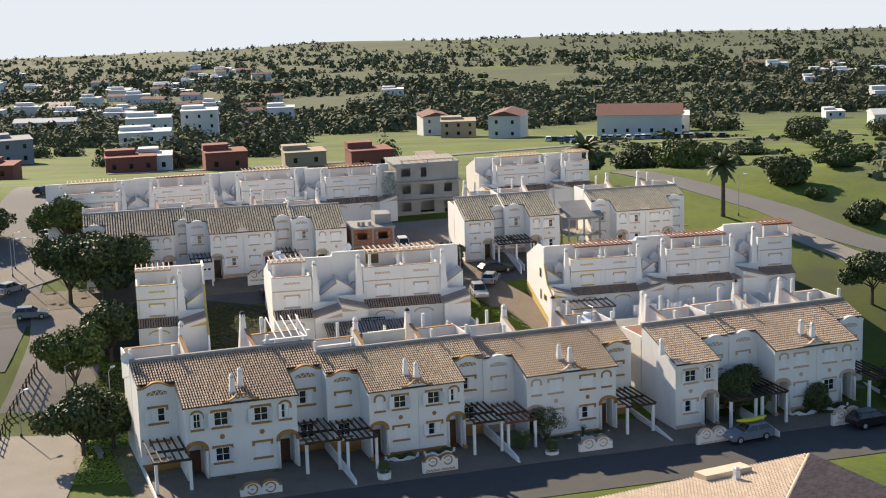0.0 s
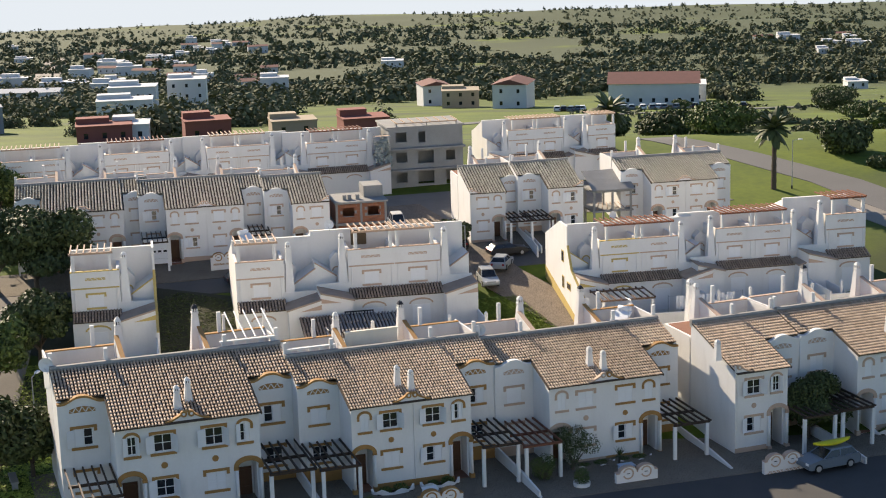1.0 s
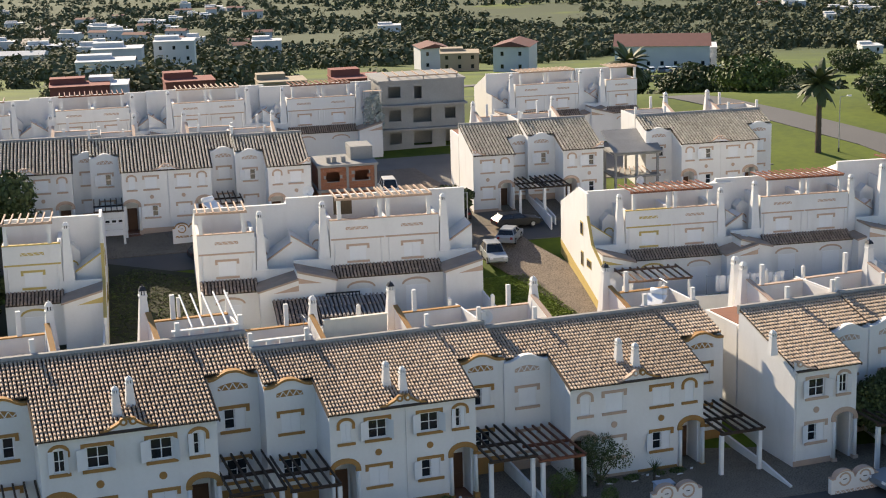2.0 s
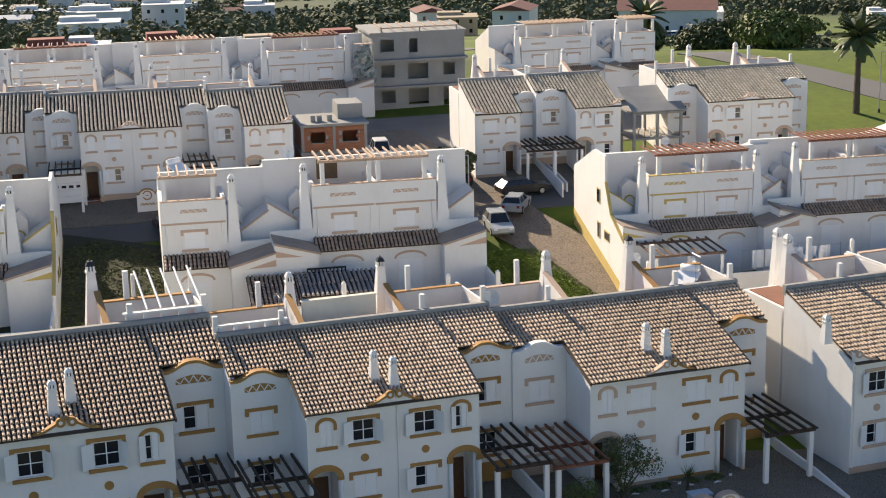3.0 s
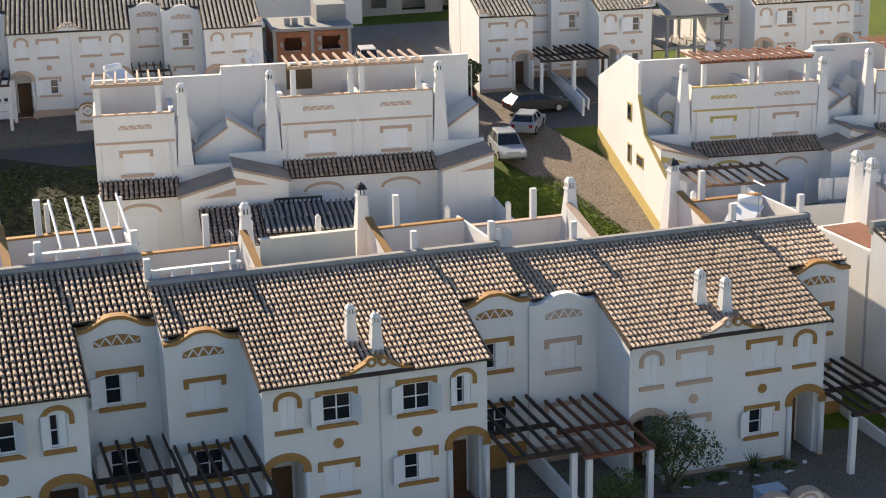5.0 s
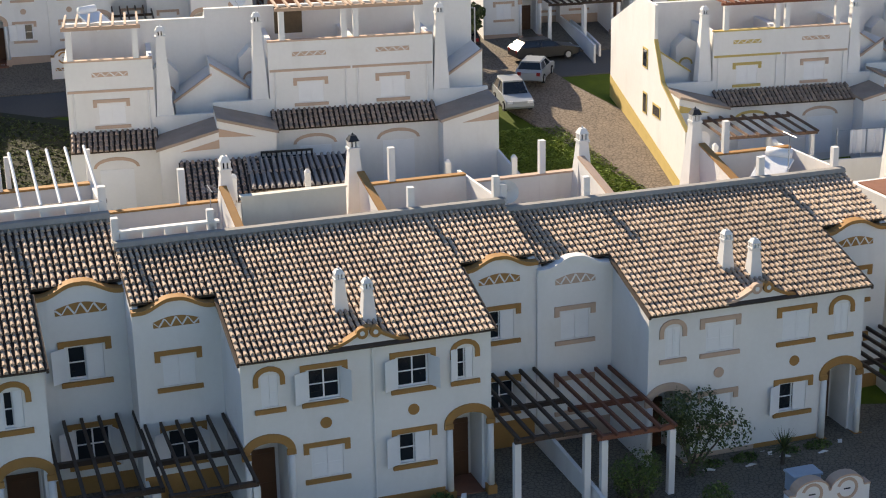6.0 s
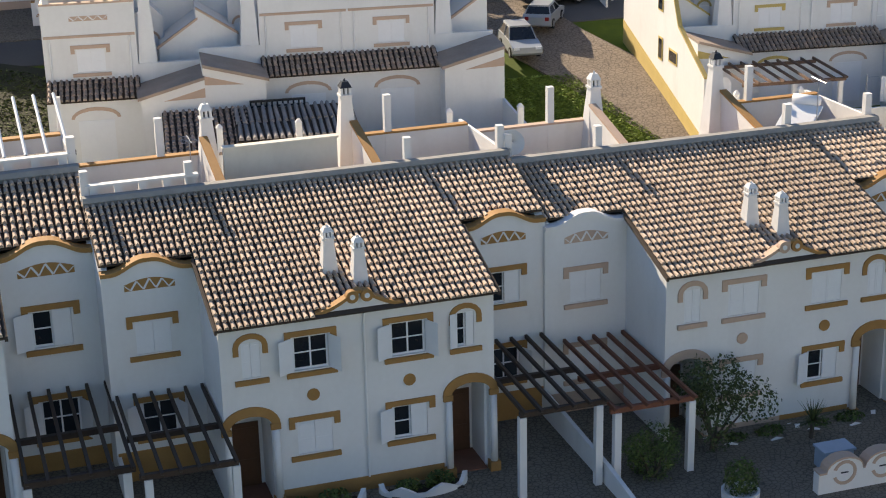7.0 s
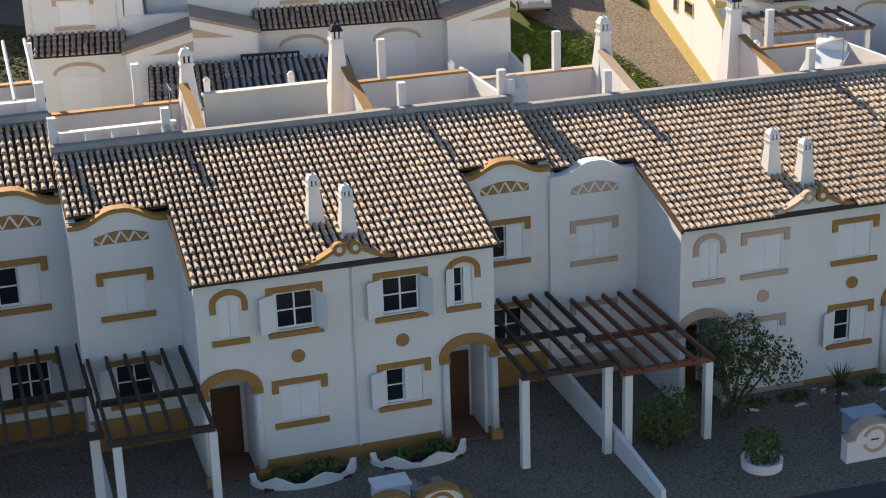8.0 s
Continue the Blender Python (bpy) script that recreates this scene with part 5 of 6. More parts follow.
# ---- vehicles ----
def car(m, paint, label, tall=1.45, length=4.2):
    """A parked hatchback: body, glazed cabin, four wheels, lamps."""
    t = thing("car", m, label, "car", "parked cars")
    L, h = length / 2, tall
    lower = [(-L, 0.35), (-L + 0.15, 0.25), (L - 0.15, 0.25), (L, 0.4), (L - 0.02, 0.72), (L * 0.5, 0.92), (-L * 0.92, 0.98), (-L, 0.8)]
    v, f = [], []
    for w, grow in ((-0.82, 0.97), (-0.86, 1.0), (0.86, 1.0), (0.82, 0.97)):
        v += [(y * grow, w, z) for y, z in lower]
    n = len(lower)
    for k in range(3):
        f += [(k * n + i, k * n + (i + 1) % n, (k + 1) * n + (i + 1) % n, (k + 1) * n + i) for i in range(n)]
    f += [tuple(range(n))[::-1], tuple(range(3 * n, 4 * n))]
    part("body", mesh_of("body", v, f, paint), None, t)
    cab = [(-L * 0.90, 0.95), (L * 0.42, 0.90), (L * 0.08, h - 0.08), (-L * 0.70, h - 0.06)]
    v = [(y, s * w, z) for s in (-1, 1) for (y, z), w in zip(cab, (0.80, 0.80, 0.62, 0.62))]
    part("cabin_glass", mesh_of("cabin_glass", v, [(0, 1, 2, 3), (7, 6, 5, 4), (0, 4, 5, 1), (1, 5, 6, 2), (2, 6, 7, 3), (3, 7, 4, 0)], GLASS), None, t, "dark car windows")
    part("roof", Geo().prism_x([(-0.66, h - 0.09), (0.66, h - 0.09), (0.60, h), (-0.60, h)], -L * 0.72, L * 0.10), paint, t)
    for s in (-1, 1):
        for a, b in (((-L * 0.90, 0.79, 0.95), (-L * 0.70, 0.625, h - 0.06)), ((L * 0.42, 0.79, 0.90), (L * 0.08, 0.625, h - 0.08)), ((-L * 0.22, 0.80, 0.93), (-L * 0.25, 0.63, h - 0.06))):
            part("pillar", Geo().rod((a[0], s * a[1], a[2]), (b[0], s * b[1], b[2]), 0.035, 5), paint, t)
    for wx in (-L * 0.6, L * 0.62):
        for s in (-1, 1):
            tyre = part("tyre", Geo().rod((wx, s * 0.70, 0.31), (wx, s * 0.88, 0.31), 0.31, 16), mat_tyre, t, "black tyre")
            part("rim", Geo().rod((wx, s * 0.88, 0.31), (wx, s * 0.89, 0.31), 0.20, 12), STEEL, tyre)
    for s in (-0.62, 0.62):
        part("headlight", Geo().box(L - 0.06, L + 0.005, s - 0.16, s + 0.16, 0.6, 0.74), WHITE_PAINT, t)
        part("tail_light", Geo().box(-L - 0.005, -L + 0.06, s - 0.12, s + 0.12, 0.62, 0.84), mat_lamp, t)
    return t


mat_tyre = mat("rubber", (0.02, 0.02, 0.02), (0.014, 0.014, 0.014), 0.8)
mat_lamp = mat("red_lens", (0.30, 0.02, 0.02), (0.2, 0.015, 0.015), 0.3)


def paint_of(name, c):
    return mat(name, c, tuple(0.9 * a for a in c), 0.28, 1.0, 6, 0, spec=0.6)


SILVER, BLACK, BLUE, PALE = paint_of("silver_car_paint", (0.34, 0.36, 0.38)), paint_of("black_car_paint", (0.012, 0.013, 0.016)), paint_of("slate_car_paint", (0.14, 0.18, 0.22)), paint_of("white_car_paint", (0.74, 0.74, 0.74))


def plan_pose(x, y, yaw, up=0.10):
    p, k = lay(x, y)
    return Matrix.Translation((p.x, p.y, land(p.x, p.y) + up)) @ Matrix.Rotation(radians(yaw), 4, "Z") @ Matrix.Scale(k, 4)


kayak_car = car(plan_pose(26.4, 66.2, 203), BLUE, "slate-grey car with a yellow kayak on its roof")
kv, kf = [], []
for i in range(13):
    s = -1 + 2 * i / 12
    w, z = 0.34 * math.sqrt(max(0.0, 1 - s * s)) + 0.015, 0.14 * s * s
    kv += [(1.5 * s - 0.3, w * math.cos(radians(a)), 1.66 + z + 0.17 * math.sin(radians(a)) * (1 - 0.5 * s * s)) for a in range(0, 360, 45)]
for i in range(12):
    kf += [(8 * i + j, 8 * i + (j + 1) % 8, 8 * i + 8 + (j + 1) % 8, 8 * i + 8 + j) for j in range(8)]
kf += [tuple(range(8))[::-1], tuple(range(96, 104))]
single("kayak", mesh_of("kayak", kv, kf, mat("yellow_plastic", (0.62, 0.55, 0.02), (0.52, 0.46, 0.02), 0.4), True), None, plan_pose(26.4, 66.2, 203), "yellow kayak lying on the car roof", "kayak")
car(plan_pose(37.6, 70.6, 23), BLACK, "black car parked at the kerb")
car(plan_pose(5.5, 113.8, 280), SILVER, "silver car parked on the lane", 1.6)
car(plan_pose(8.4, 127.6, 20), BLACK, "black saloon parked before the house", 1.4, 4.6)
car(plan_pose(7.4, 121.3, 75), SILVER, "silver hatchback parked beside the yellow wall")
car(plan_pose(2.6, 131.6, 100), BLACK, "dark car in the shade of the lane")
car(plan_pose(-52.0, 100.5, 10), BLUE, "dark car parked on the pale street")
car(plan_pose(-60.0, 113.5, 60), SILVER, "silver car parked at the square")
car(plan_pose(-5.5, 143.5, 100), PALE, "white van at the building site", 1.9, 4.6)
car(plan_pose(-86.0, 201.0, 70), BLACK, "dark car at the street corner")
car(plan_pose(-79.5, 199.0, 80), PALE, "white car at the street corner")
car(plan_pose(-21.5, 113.0, 23), BLACK, "dark car before the garage")
for i in range(26):
    x, y = 29.2 + 1.82 * i + rr.uniform(-0.8, 0.8), 371.5 + -0.29 * i + rr.uniform(-2, 2)
    if i % 6 == 5:
        continue
    car(Matrix.Translation((x, y, land(x, y) + 0.02)) @ Matrix.Rotation(radians(80 + rr.uniform(-8, 8)), 4, "Z"), rr.choice((SILVER, PALE, BLACK, BLUE)), "small distant car parked before the depot")


# ---- roof gear ----
def dish(m, label="white satellite dish on the parapet", r=0.45):
    t = thing("satellite_dish", m, label, "satellite dish", "satellite dishes")
    v, f, n = [], [], 16
    for k, (q, d) in enumerate(((0.05, 0.0), (0.5, 0.03), (0.8, 0.08), (1.0, 0.14))):
        v += [(r * q * math.cos(6.283 * i / n), -d, r * q * math.sin(6.283 * i / n)) for i in range(n)]
    for k in range(3):
        f += [(k * n + i, k * n + (i + 1) % n, (k + 1) * n + (i + 1) % n, (k + 1) * n + i) for i in range(n)]
    f.append(tuple(range(n)))
    part("reflector", mesh_of("reflector", v, f, WHITE_PAINT, True), None, t, "shallow white bowl")
    part("arm", Geo().rod((0, 0, -r * 0.9), (0, -0.5, -0.1), 0.015, 5).rod((0, 0.03, -0.6), (0, 0.03, 0.0), 0.025, 6), STEEL, t)
    return t


dish(at_house(*HB, 7.3, 6.75, 8.35, -35))
dish(at_house(*HA, -7.1, 6.7, 8.3, -20))
dish(at_house(*HC, 3.0, 10.6, 8.6, 20))


def solar_heater(m):
    """A tilted collector with a horizontal tank behind its head."""
    t = thing("solar_heater", m, "white solar water heater with tank behind the ridge", "solar heater", "solar heaters")
    part("collector", Geo().prism_x([(-1.2, 0.0), (-1.14, -0.08), (1.0, 0.95), (0.95, 1.04)], -1.0, 1.0), WHITE_PAINT, t, "pale tilted collector")
    part("glass", Geo().prism_x([(-1.12, 0.065), (-1.1, 0.055), (0.85, 1.0), (0.84, 1.01)], -0.92, 0.92), WHITE_PAINT, t)
    tank = part("tank", Geo().rod((-0.75, 1.1, 1.25), (0.75, 1.1, 1.25), 0.3, 16), WHITE_PAINT, t, "white cylindrical tank", True)
    for s in (-0.5, 0.5):
        part("leg", Geo().rod((s, 1.15, -0.9), (s, 1.15, 1.0), 0.03, 6), STEEL, t)
    return t


solar_heater(at_house(*HC, 4.6, 7.6, 7.75, -50) @ Matrix.Scale(0.65, 4))
solar_heater(at_house(*MA, 1.6, 4.9, 8.0, 40) @ Matrix.Scale(0.65, 4))


def antenna(m, h=2.2):
    t = thing("aerial", m, "thin metal television aerial", "aerial", "aerials")
    g = Geo().rod((0, 0, 0), (0, 0, h), 0.02, 5)
    part("mast", g, STEEL, t)
    for i in range(6):
        part("element", Geo().rod((-0.35 + 0.03 * i, -0.4 + 0.16 * i, h), (0.35 - 0.03 * i, -0.4 + 0.16 * i, h), 0.008, 4), STEEL, t)
    part("boom", Geo().rod((0, -0.5, h), (0, 0.5, h), 0.012, 4), STEEL, t)
    return t


antenna(at_house(*HB, -3.0, 9.9, 7.2), 1.5)
antenna(at_house(*HC, 4.9, 6.9, 7.6), 2.0)

# stained terrace wall, lean-to roof and pale frames behind the ridge
single("stained_wall", Geo().box(-2.2, 1.6, 8.1, 8.3, 6.0, 8.75).box(-2.25, 1.65, 8.05, 8.35, 8.75, 8.82), STUCCO_CREAM, at_house(*HB, 0, 0), "cream rendered terrace wall with damp stains", "wall")
for hh, side in ((HA, 1),):
    t = thing("terrace_frame", at_house(*hh, 0, 0), "pale bare pergola frame above a roof terrace", "pergola", "terrace frames")
    for i in range(5):
        xj = side * (4.4 + 0.6 * i)
        part("rafter", Geo().rod((xj, 6.9, 8.5), (xj, 10.6, 9.3), 0.05, 4), WOOD_PALE if side < 0 else WHITE_PAINT, t)
    part("beam", Geo().box(*sorted((side * 4.2, side * 7.0)), 6.85, 6.97, 8.38, 8.5), WOOD_DARK, t)
    for px in (4.3, 6.9):
        part("post", Geo().box(side * px - 0.08, side * px + 0.08, 10.4, 10.56, 6.1, 9.2), STUCCO, t)
        part("post", Geo().box(side * px - 0.08, side * px + 0.08, 6.83, 6.99, 6.1, 8.38), STUCCO, t)


# ---- yards between the rows ----
t = thing("yard_shed", at_house(*MB, 0, 0), "low yard shed with corrugated grey roof", "shed", "yard sheds")
part("wall", Geo().box(-5.6, -0.6, -6.6, -3.6, -2.0, 1.7), STUCCO_CREAM, t)
tiled(t, -5.8, -0.4, -6.9, -3.3, 1.75, 2.25, mat("grey_corrugated_roof", (0.33, 0.30, 0.28), (0.22, 0.20, 0.185), 0.85, 1, 8), step=0.3, course=1.8)
t = thing("yard_shed", at_house(*MA, 0, 0), "dark tiled yard shed beside the annex", "shed", "yard sheds")
part("wall", Geo().box(5.2, 8.6, -7.2, -2.9, -2.0, 1.9), STUCCO, t)
tiled(t, 5.0, 8.8, -7.4, -2.7, 1.95, 2.75, TILE_DARK, step=0.28, course=0.42)
single("ventilation_block_screen", Geo().wall(8.9, 11.4, -0.3, 1.0, -2.62, -2.54, [(8.98 + 0.24 * i, 9.14 + 0.24 * i, -0.22 + 0.24 * k, -0.06 + 0.24 * k) for i in range(10) for k in range(5)]), METAL, at_house(*MA, 0, 0, 2.0), "dark screen of square ventilation blocks", "screen")
t = thing("yard_pergola", at_house(*MC, 0, 0), "brown timber pergola over a walled yard", "pergola", "yard pergolas")
pergola(t, 1, -6.0, -0.6, -7.0, -2.7, 2.9, [(-5.8, -6.8), (-0.8, -6.8), (-3.3, -6.8)], mat("brown_timber", (0.17, 0.10, 0.07), (0.12, 0.075, 0.05), 0.75, 3, 20), 9, -2.0, False)
for i in range(6):
    g = Geo()
    x = 2.0 + 1.05 * i
    v = [(x + 0.9 * a / 5, -5.6 + 0.06 * math.sin(a * 2.2 + i), z) for z in (0.3, 1.65) for a in range(6)]
    cloth = mesh_of("bed_sheet", v, [(a, a + 1, 7 + a, 6 + a) for a in range(5)], WHITE_PAINT)
    single("bed_sheet", cloth, None, at_house(*MC, 0, 0, 0.8), "white sheet hanging on a washing line", "laundry", "laundry")
single("washing_line", Geo().rod((1.2, -5.6, 2.48), (9.0, -5.6, 2.48), 0.012, 4).rod((1.2, -5.6, -2), (1.2, -5.6, 2.6), 0.04, 6).rod((9.0, -5.6, -2), (9.0, -5.6, 2.6), 0.04, 6), STEEL, at_house(*MC, 0, 0), "washing line between two posts", "washing line")
single("wicker_screen", Geo().box(0.5, 1.9, 0.5, 0.56, 7.35, 8.7), mat("woven_wicker", (0.10, 0.075, 0.05), (0.06, 0.045, 0.03), 0.9, 6, 30), at_house(*MB, -4.1, 1.2), "woven dark screen on the roof terrace", "screen")
dish(at_house(*MB, -5.2, 3.9, 8.9, -20))
dish(at_house(*MC, -1.6, 4.2, 9.0, 20))
for hh in (MB, MC, MD):
    for lx in (-6.6, -3.2, 3.4, 6.6):
        single("garden_post", Geo().box(-0.13, 0.13, -0.13, 0.13, -2.0, 2.6).taper(0, 0, 2.6, 2.75, 0.15, 0.15, 0.05, 0.05), STUCCO, at_house(*hh, lx, -7.4), "square white garden post", "post", "garden posts")


# ---- unfinished buildings ----
def block_wall(t, x0, x1, y, z0, z1, holes):
    """Rows of hollow bricks, each with its own body, around the openings."""
    bh, bw = 0.42, 0.75
    row = 0
    z = z0
    while z < z1 - 0.05:
        x = x0 - (row % 2) * bw / 2
        while x < x1 - 0.05:
            a, b = max(x, x0), min(x + bw, x1)
            if b - a > 0.1 and not any(o[0] - 0.1 < (a + b) / 2 < o[1] + 0.1 and o[2] - 0.1 < z + bh / 2 < o[3] + 0.1 for o in holes):
                part("brick", Geo().box(a + 0.012, b - 0.012, y - 0.03, y + 0.1, z + 0.012, min(z + bh, z1) - 0.012), BRICK, t)
            x += bw
        z += bh
        row += 1


def brick_house(m, s):
    t = thing("unfinished_house", m, "unfinished house of red hollow brick with concrete slabs", "house", scale=s)
    for z in (0.0, 2.9, 5.9):
        part("slab", Geo().box(-0.2, 7.2, -0.4, 6.5, z - 0.15, z + 0.12), CONCRETE, t, "raw concrete slab")
    for px in (0.0, 3.4, 6.8):
        for py in (0.0, 6.0):
            part("column", Geo().box(px - 0.05, px + 0.25, py - 0.05, py + 0.25, 0, 5.8), CONCRETE, t)
    for z in (0.12, 3.02):
        holes = [(0.9, 2.6, z + 0.9, z + 2.1), (4.4, 6.1, z + 0.9, z + 2.1)]
        g = Geo().wall(0, 7.0, z, z + 2.62, 0.1, 0.25, holes)
        part("backing_wall", g, CONCRETE, t)
        block_wall(t, 0.25, 6.8, 0.05, z, z + 2.62, holes)
    part("side_wall", Geo().box(0, 0.15, 0.25, 6.2, -1, 5.75).box(6.85, 7.0, 0.25, 6.2, -1, 5.75).box(0.15, 6.85, 3.4, 3.5, 0.12, 5.75), BRICK, t)
    part("stair_head", Geo().box(4.3, 7.0, 2.4, 6.2, 6.02, 7.6), CONCRETE, t)
    for px in (1.2, 1.9, 3.0):
        part("roof_block", Geo().box(px, px + 0.5, 1.2, 1.9, 6.02, 6.7), CONCRETE, t)
    return t


m1, s1 = place(*survey(-12.6, 132.6), 18.2, 0.85)
brick_house(m1, s1)


def grey_house(m, s):
    """An unfinished house of grey render with open floors and scaffolding."""
    t = thing("grey_house", m, "unfinished grey rendered house with empty windows", "house", scale=s)
    holes = [(1.0, 2.6, z + 0.8, z + 2.2) for z in (0, 3.0, 6.0)] + [(4.2, 6.6, z + 0.5, z + 2.3) for z in (0, 3.0)] + [(4.4, 5.4, 6.6, 8.2), (8.4, 9.8, 0.2, 2.3), (8.4, 9.8, 3.8, 5.2)]
    part("wall", Geo().wall(0, 11, -2, 9.0, 0, 0.25, holes), CONCRETE, t)
    for g in (Geo().box(0, 0.25, 0.25, 9, -2, 9.0), Geo().box(10.75, 11, 0.25, 9, -2, 9), Geo().box(0.25, 10.75, 8.7, 9, -2, 9)):
        part("side_wall", g, CONCRETE, t)
    for z in (2.7, 5.8, 8.9):
        part("slab", Geo().box(-0.3, 11.2, -0.9 if z < 8 else -0.1, 8.7, z - 0.1, z + 0.14), CONCRETE, t, "raw concrete slab")
    part("partition", Geo().box(0.25, 10.75, 2.6, 2.75, -2, 8.8), CONCRETE, t)
    for i in range(8):
        part("joist", Geo().box(1 + 1.3 * i, 1.1 + 1.3 * i, -0.3, 4, 9.6, 9.75), WOOD_PALE, t)
    part("rail", Geo().box(1.0, 10.2, 0.0, 0.12, 9.45, 9.6), WOOD_PALE, t)
    for px in (1.1, 5.6, 10.0):
        part("post", Geo().box(px, px + 0.15, 0, 0.15, 9.0, 9.45), CONCRETE, t)
    return t


m1, s1 = place(*GH[:4], up=GH[4])
grey_house(m1, s1)
sc = thing("scaffold", m1 @ Matrix.Scale(s1, 4), "light scaffold with torn netting", "scaffold")
for i in range(3):
    for py in (-1.6, -0.6):
        part("standard", Geo().rod((-2.4 + 1.1 * i, py, -1), (-2.4 + 1.1 * i, py, 8.4), 0.04, 5), STEEL, sc)
for z in (2, 4, 6, 8):
    part("ledger", Geo().rod((-2.6, -1.6, z), (0.0, -1.6, z), 0.035, 5), STEEL, sc)
    part("board", Geo().box(-2.5, -0.1, -1.5, -0.7, z + 0.04, z + 0.09), WOOD_PALE, sc)
part("netting", leaf_mesh("netting", [(-1.3, -1.7, 4.5, 1.3, 0.25, 4.0)], 500, 0.3, mat("torn_netting", (0.42, 0.45, 0.42), (0.30, 0.33, 0.30), 0.9, 2, 8), 77), None, sc, "torn pale netting")


def frame_house(m, s):
    t = thing("concrete_frame", m, "concrete frame of an unfinished house with a grey roof sheet", "building", scale=s)
    for px in (0.2, 2.6, 5.0):
        for py in (0.2, 4.0):
            part("column", Geo().box(px - 0.12, px + 0.12, py - 0.12, py + 0.12, -1, 5.2), CONCRETE, t)
    for z in (2.5, 5.0):
        part("slab", Geo().box(0, 5.3, 0, 4.5, z, z + 0.2), CONCRETE, t)
    part("roof_sheet", Geo().prism_x([(-0.3, 5.3), (4.6, 7.0), (4.6, 7.1), (-0.3, 5.4)], -0.1, 5.4), CONCRETE, t, "sloping grey roof sheet")
    for i in range(6):
        part("plank", Geo().rod((0.6 + 0.7 * i, 0.3, 2.75 + 0.05 * i), (1.4 + 0.5 * i, 2.2, 3.3), 0.06, 4), WOOD_PALE, t)
    return t


m1, s1 = place(*survey(20.0, 140.6), 18.2, 0.95)
frame_house(m1, s1)


# ---- park and street furniture ----
def lamp_post(m, h, label, double=False, head=WHITE_PAINT):
    t = thing("street_lamp", m, label, "street lamp", "street lamps")
    part("pole", Geo().tube(0, 0, -0.3, h, 0.07, 0.045, 8), STEEL, t)
    part("base", Geo().tube(0, 0, -0.3, 0.35, 0.13, 0.11, 10), METAL, t)
    for side in ((1, -1) if double else (1,)):
        part("arm", Geo().rod((0, 0, h - 0.05), (side * 0.9, 0, h + 0.1), 0.03, 6), STEEL, t)
        part("lamp_head", Geo().taper(side * 1.05, 0, h + 0.05, h + 0.17, 0.32, 0.14, 0.24, 0.1), head, t, "flat lamp head")
    return t


for x, y, tn in ((-63.5, 123.0, 20), (-60.5, 124.5, 200), (-65.0, 128.0, 30), (-61.5, 130.0, 10), (-58.0, 127.5, 190), (-35.8, 70.0, 60), (-31.0, 69.0, 80), (-37.5, 62.0, 60)):
    lamp_post(plan_pose(x, y, tn, 0.05), 5.2 if x < -50 else 4.0, "pale flat-headed lamp on the sandy square")
lamp_post(plan_pose(60.9, 124.5, 180, 0.05), 6.0, "grey street lamp beside the road")
lamp_post(plan_pose(52.5, 172.0, 0, 0.05), 6.5, "grey street lamp beside the meadow")
lamp_post(plan_pose(3.3, 121.5, 180, 0.05), 4.6, "dark lane lamp at the corner", head=METAL)
fence = thing("park_fence", Matrix(), "weathered timber fence along the park path", "fence")
fp = [lay(-38.5 - 0.32 * i, 58 + 1.5 * i)[0] for i in range(16)]
for i, p in enumerate(fp):
    z = land(p.x, p.y)
    part("post", Geo().box(p.x - 0.06, p.x + 0.06, p.y - 0.06, p.y + 0.06, z - 0.3, z + 1.1), WOOD_DARK, fence)
    if i:
        q = fp[i - 1]
        for h in (0.5, 0.95):
            part("rail", Geo().rod((q.x, q.y, land(q.x, q.y) + h), (p.x, p.y, z + h), 0.04, 5), WOOD_DARK, fence)
bench = thing("park_bench", plan_pose(-29.2, 58.2, 110, 0.02), "stone park bench under the trees", "bench")
part("seat", Geo().box(-1.1, 1.1, -0.25, 0.25, 0.42, 0.55), CONCRETE, bench)
for s in (-0.8, 0.8):
    part("support", Geo().box(s - 0.12, s + 0.12, -0.2, 0.2, -0.2, 0.42), CONCRETE, bench)

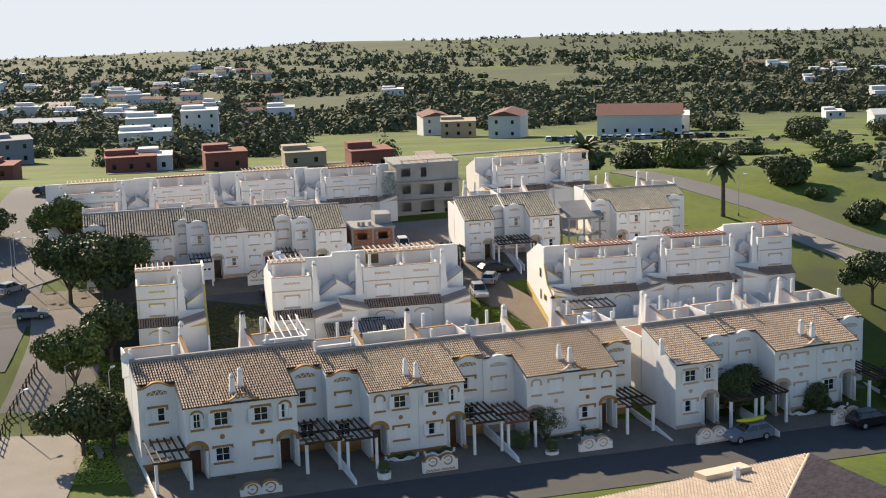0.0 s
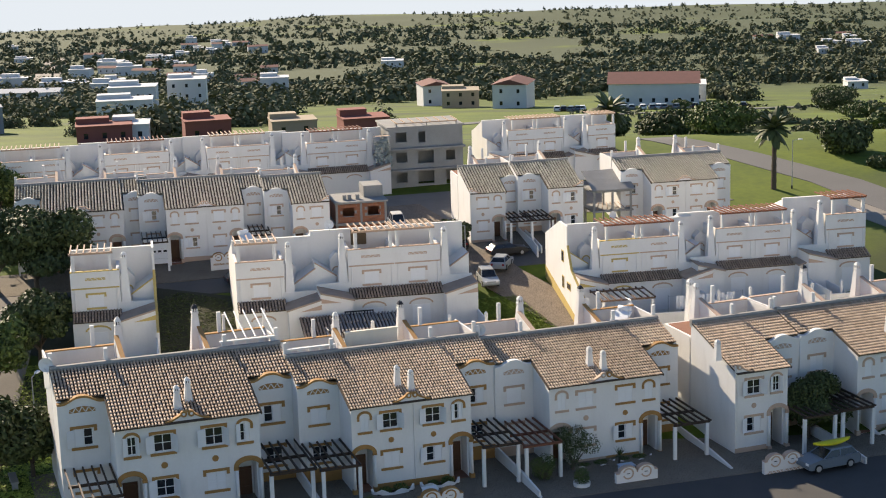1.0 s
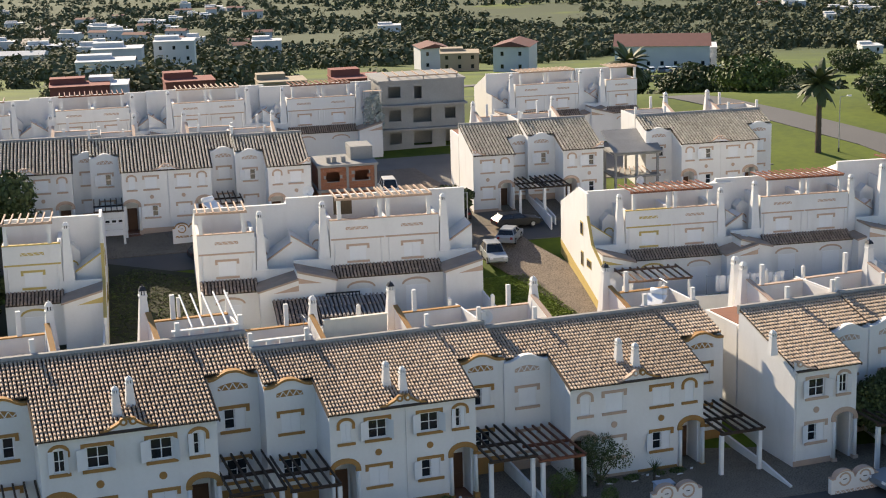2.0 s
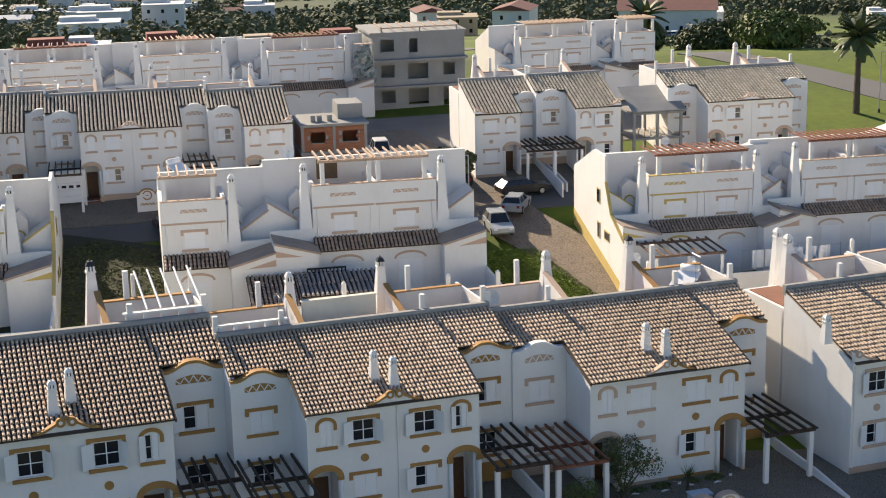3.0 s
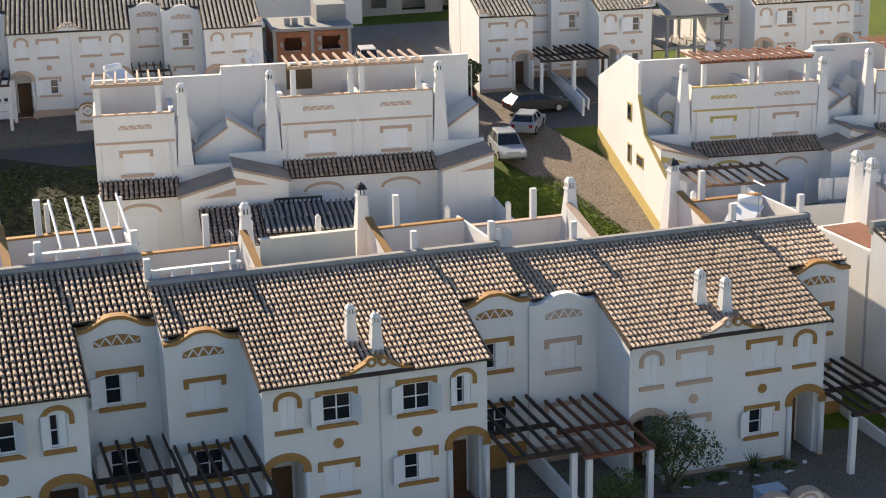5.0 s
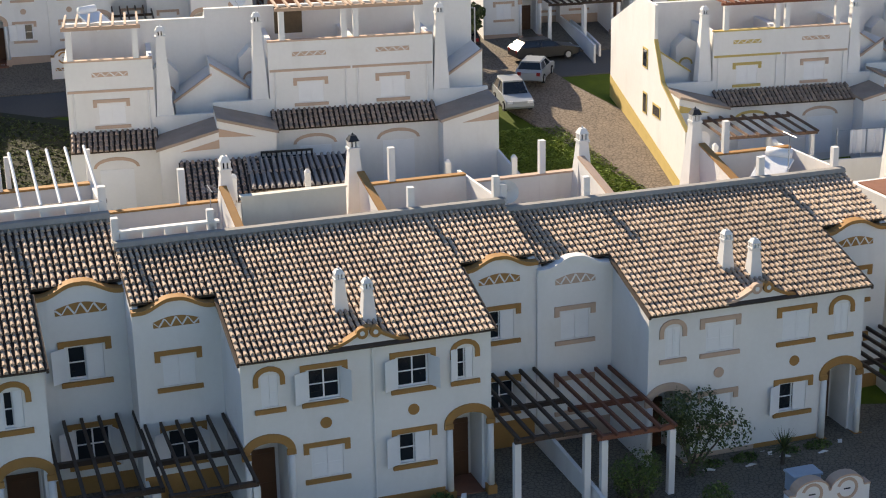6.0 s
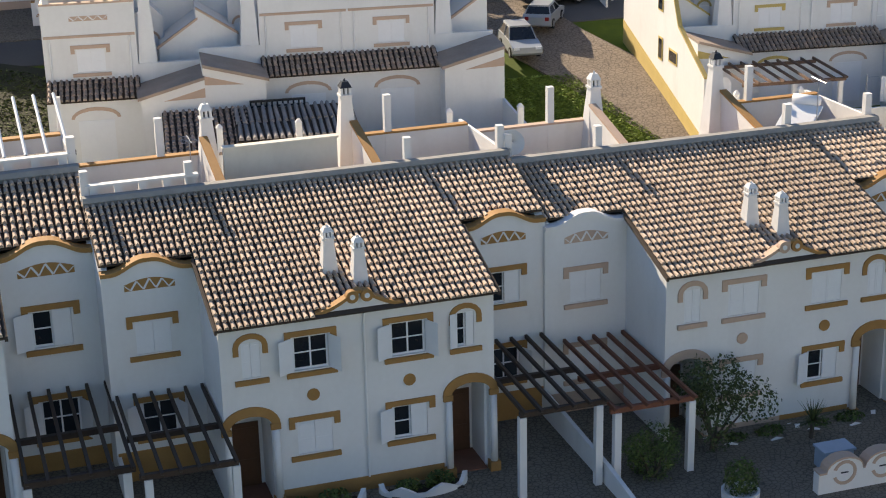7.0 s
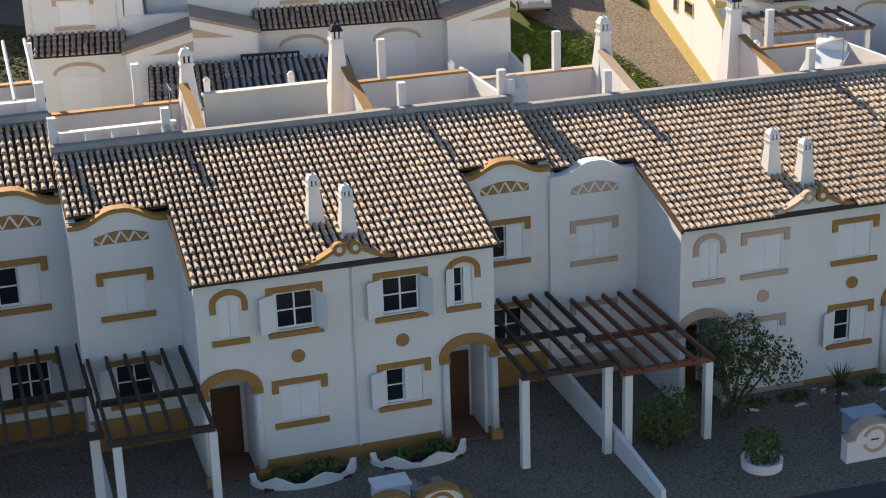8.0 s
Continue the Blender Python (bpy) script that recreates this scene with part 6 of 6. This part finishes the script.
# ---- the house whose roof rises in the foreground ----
# clay tile lightened: the sun on this slope is put into its colour
TILE_SUNLIT = mat("sunlit_roof_tile", (0.66, 0.53, 0.40), (0.54, 0.42, 0.31), 0.85, 0.8, 6, 0.3, 30, per_island=0.1)
fore = thing("corner_house", Matrix.Translation((27.1, 46.1, -0.4)) @ Matrix.Rotation(radians(26), 4, "Z"), "large house with a tiled hip roof, paler on its sunlit slope", "house")
part("wall", Geo().box(-25.0, -0.6, -24.0, -0.6, -3.0, 4.3), STUCCO, fore)
DEEP, RISE = 11.0, 1.35
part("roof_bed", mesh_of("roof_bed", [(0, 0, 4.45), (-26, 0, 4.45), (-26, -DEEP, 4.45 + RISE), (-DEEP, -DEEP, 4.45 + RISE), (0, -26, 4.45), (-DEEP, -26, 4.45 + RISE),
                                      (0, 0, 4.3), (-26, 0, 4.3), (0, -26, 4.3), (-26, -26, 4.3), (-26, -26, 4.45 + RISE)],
                      [(0, 1, 2, 3)[::-1], (0, 3, 5, 4)[::-1], (0, 6, 7, 1)[::-1], (0, 4, 8, 6)[::-1], (6, 8, 9, 7), (2, 10, 5, 3)], TILE_BED_SHADE), None, fore)
# slope facing the sun gets the pale tiles, the shaded slope TILE_DARK
for turn, x0, x1, mt, cut in ((180, 0.0, 26.0, TILE_SUNLIT, lambda x, y: x < y + 0.1), (90, -26.0, 0.0, TILE_DARK, lambda x, y: y > -x - 0.1)):
    side = part("roof_side", Geo().box(x0 + 0.5, x1 - 0.5, 0.0, 0.05, 4.32, 4.4), TILE_BED_SHADE, fore)
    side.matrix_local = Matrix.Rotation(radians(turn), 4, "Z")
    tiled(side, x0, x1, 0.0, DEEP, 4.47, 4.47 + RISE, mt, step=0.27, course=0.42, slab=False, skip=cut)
part("hip_cap", Geo().rod((0, 0, 4.5), (-DEEP, -DEEP, 4.52 + RISE), 0.14, 8), TILE_SUNLIT, fore, "rounded hip tiles")
chimney(fore, 1, -8.5, -2.6, 4.6, 1.3, foot=0.25, head=0.17)
part("skylight", Geo().prism_x([(-4.6, 4.98), (-3.4, 4.83), (-3.4, 4.95), (-4.6, 5.1)], -6.2, -5.0), GLASS, fore, "tilted skylight")
part("dormer", Geo().prism_x([(-1.6, 4.5), (0.0, 4.4), (-0.1, 5.1), (-1.6, 5.2)], -10.4, -6.4), TILE_SUNLIT, fore)
